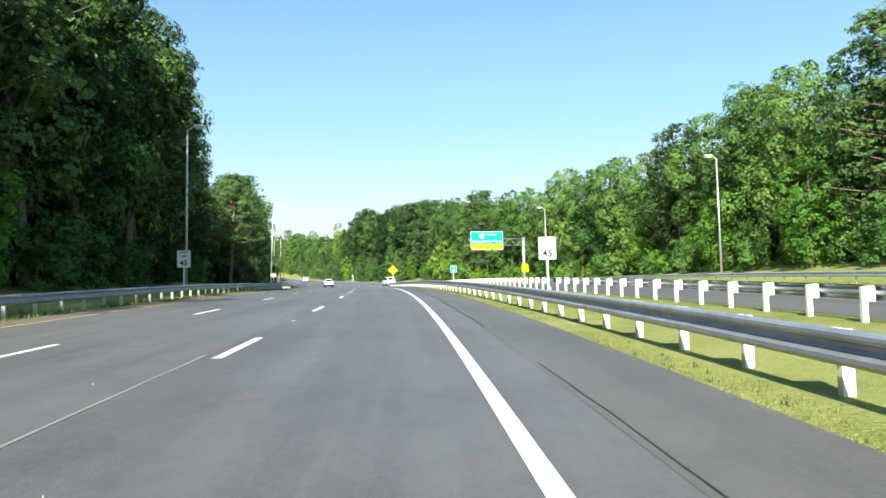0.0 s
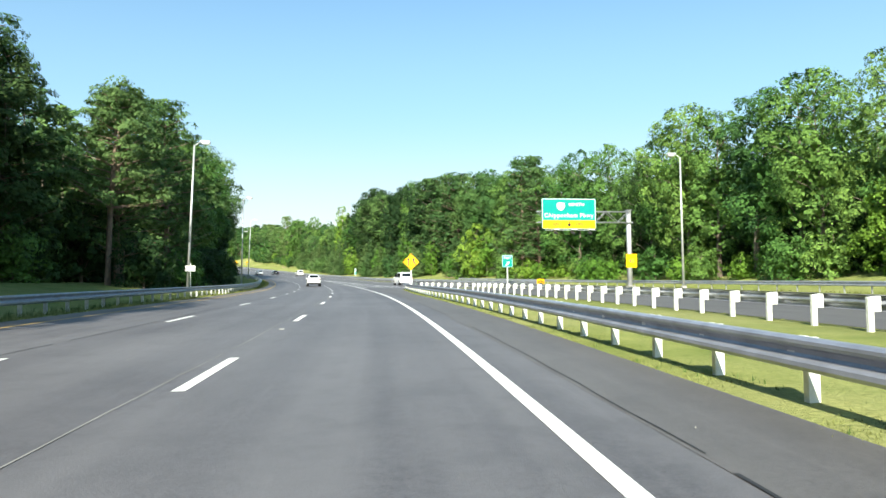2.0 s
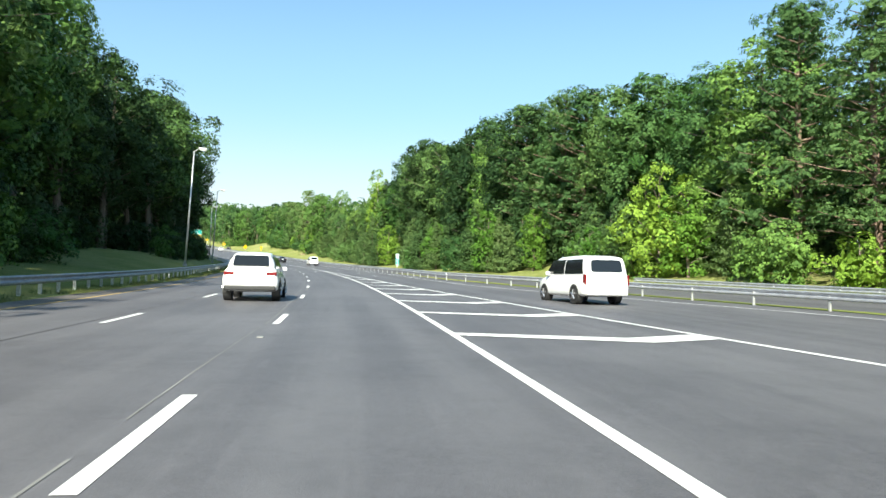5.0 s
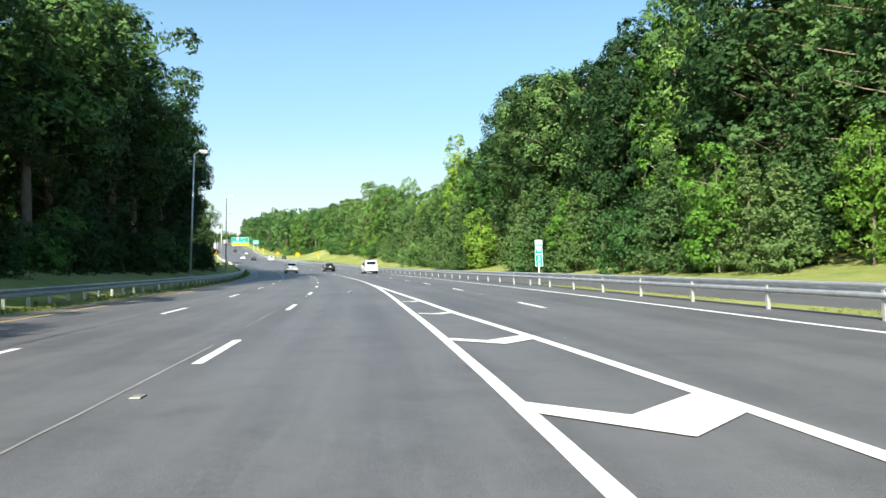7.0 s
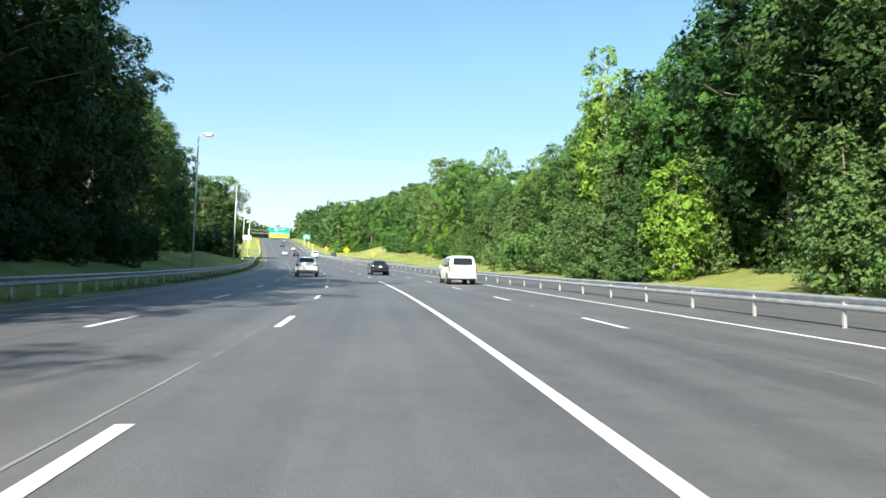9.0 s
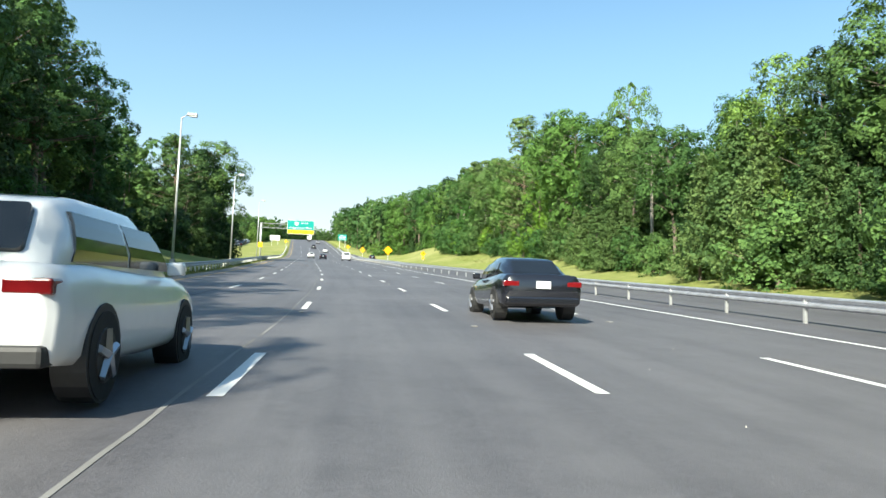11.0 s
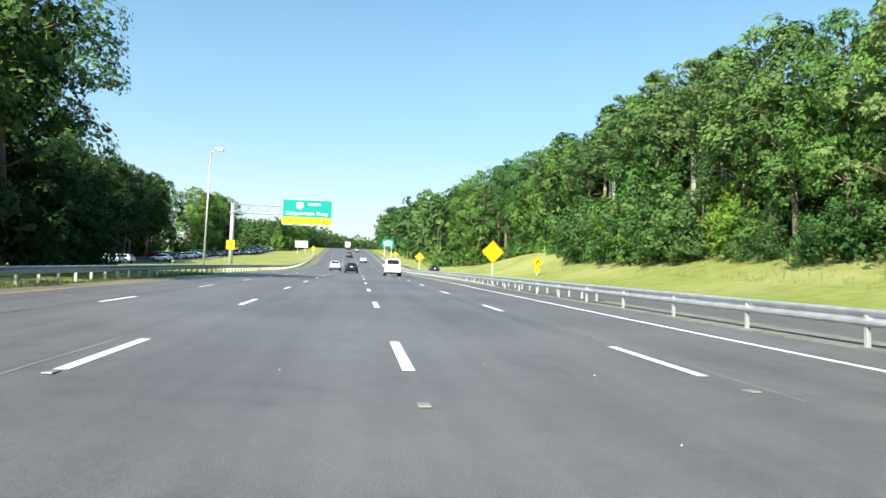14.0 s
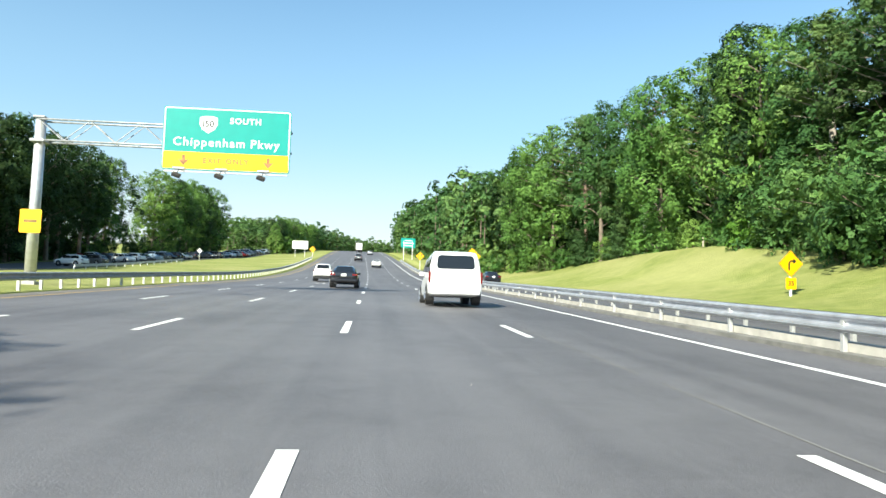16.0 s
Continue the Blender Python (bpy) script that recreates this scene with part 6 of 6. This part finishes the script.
def box_truck(m):
    """A delivery lorry seen from behind: cargo box on a chassis, cab in front."""
    t = thing("box_truck", m, "white box truck far ahead at the crest", "truck", "cars on the road")
    part("cargo_box", box(bmesh.new(), -1.2, 1.2, -3.4, 2.0, 0.95, 3.5, 0.04), P_WHITE, t)
    part("roll_door", box(bmesh.new(), -1.05, 1.05, -3.43, -3.39, 1.05, 3.3, 0.01), M_POST, t)
    part("cab", box(bmesh.new(), -1.05, 1.05, 2.05, 3.9, 0.5, 2.4, 0.18), P_WHITE, t)
    part("chassis", box(bmesh.new(), -0.5, 0.5, -3.3, 3.6, 0.55, 0.93), M_PLASTIC, t)
    part("bumper", box(bmesh.new(), -1.1, 1.1, -3.5, -3.38, 0.5, 0.68, 0.02), M_PLASTIC, t)
    for sx in (-1, 1):
        part("tail_light", box(bmesh.new(), sx * 0.95 - 0.1, sx * 0.95 + 0.1, -3.46, -3.38, 0.74, 0.88, 0.01), M_RED, t)
        for y in (-2.2, 2.7):
            wheel(t, sx * 0.95, y, 0.45, 0.28)


box_truck(turned(705.0, 1.9))

# parked cars in the lot beside the road
LOT_NEAR = table([(455, -36), (590, -36), (640, -30), (700, -29)])
LOT_FAR = table([(455, -50), (590, -50), (640, -42), (700, -41)])
lot = strip("parking_lot", span(444, 700, 5), LOT_FAR, LOT_NEAR, lambda s, d: bank(s, d) + 0.07, M_SHOULDER, 0.3, nd=2)
tagged(lot, "asphalt parking lot beyond the left lawn", "parking lot", kind="structure")
paints = [P_WHITE, P_SILVER, P_GREY, P_RED, P_BLACK, P_BLUE, P_WHITE, P_GREY]
names = {id(P_WHITE): "white", id(P_SILVER): "silver", id(P_GREY): "dark grey", id(P_RED): "red", id(P_BLACK): "black", id(P_BLUE): "pale blue"}
k = 0
car("suv", P_SILVER, "silver parked car in the lot beyond the lawn", turned(453.0, LOT_NEAR(453) - 3.0, bank(453, -39) + 0.075, 80), "car", "parked cars in the lot")
car("sedan", P_RED, "red parked car in the lot beyond the lawn", turned(470.5, LOT_NEAR(470) - 3.0, bank(470, -39) + 0.075, 70), "car", "parked cars in the lot")
for s, pm in ((499.0, P_BLUE), (505.5, P_SILVER), (533.0, P_WHITE), (541.0, P_GREY)):
    car("suv", pm, "%s parked car in the lot beyond the lawn" % names[id(pm)], turned(s, LOT_NEAR(s) - 3.0, bank(s, -39) + 0.075, 75), "car", "parked cars in the lot")
for row in (0.22, 0.72):
    for s in span(556, 690, 5.5):
        d = LOT_NEAR(s) + (LOT_FAR(s) - LOT_NEAR(s)) * row
        if rnd.random() < 0.22:
            continue
        pm = paints[rnd.randrange(len(paints))]
        car(rnd.choice(["sedan", "suv", "suv"]), pm, "%s parked car in the lot beyond the lawn" % names[id(pm)], turned(s, d, bank(s, d) + 0.075, rnd.choice([60, 240]) + rnd.uniform(-4, 4)), "car", "parked cars in the lot")
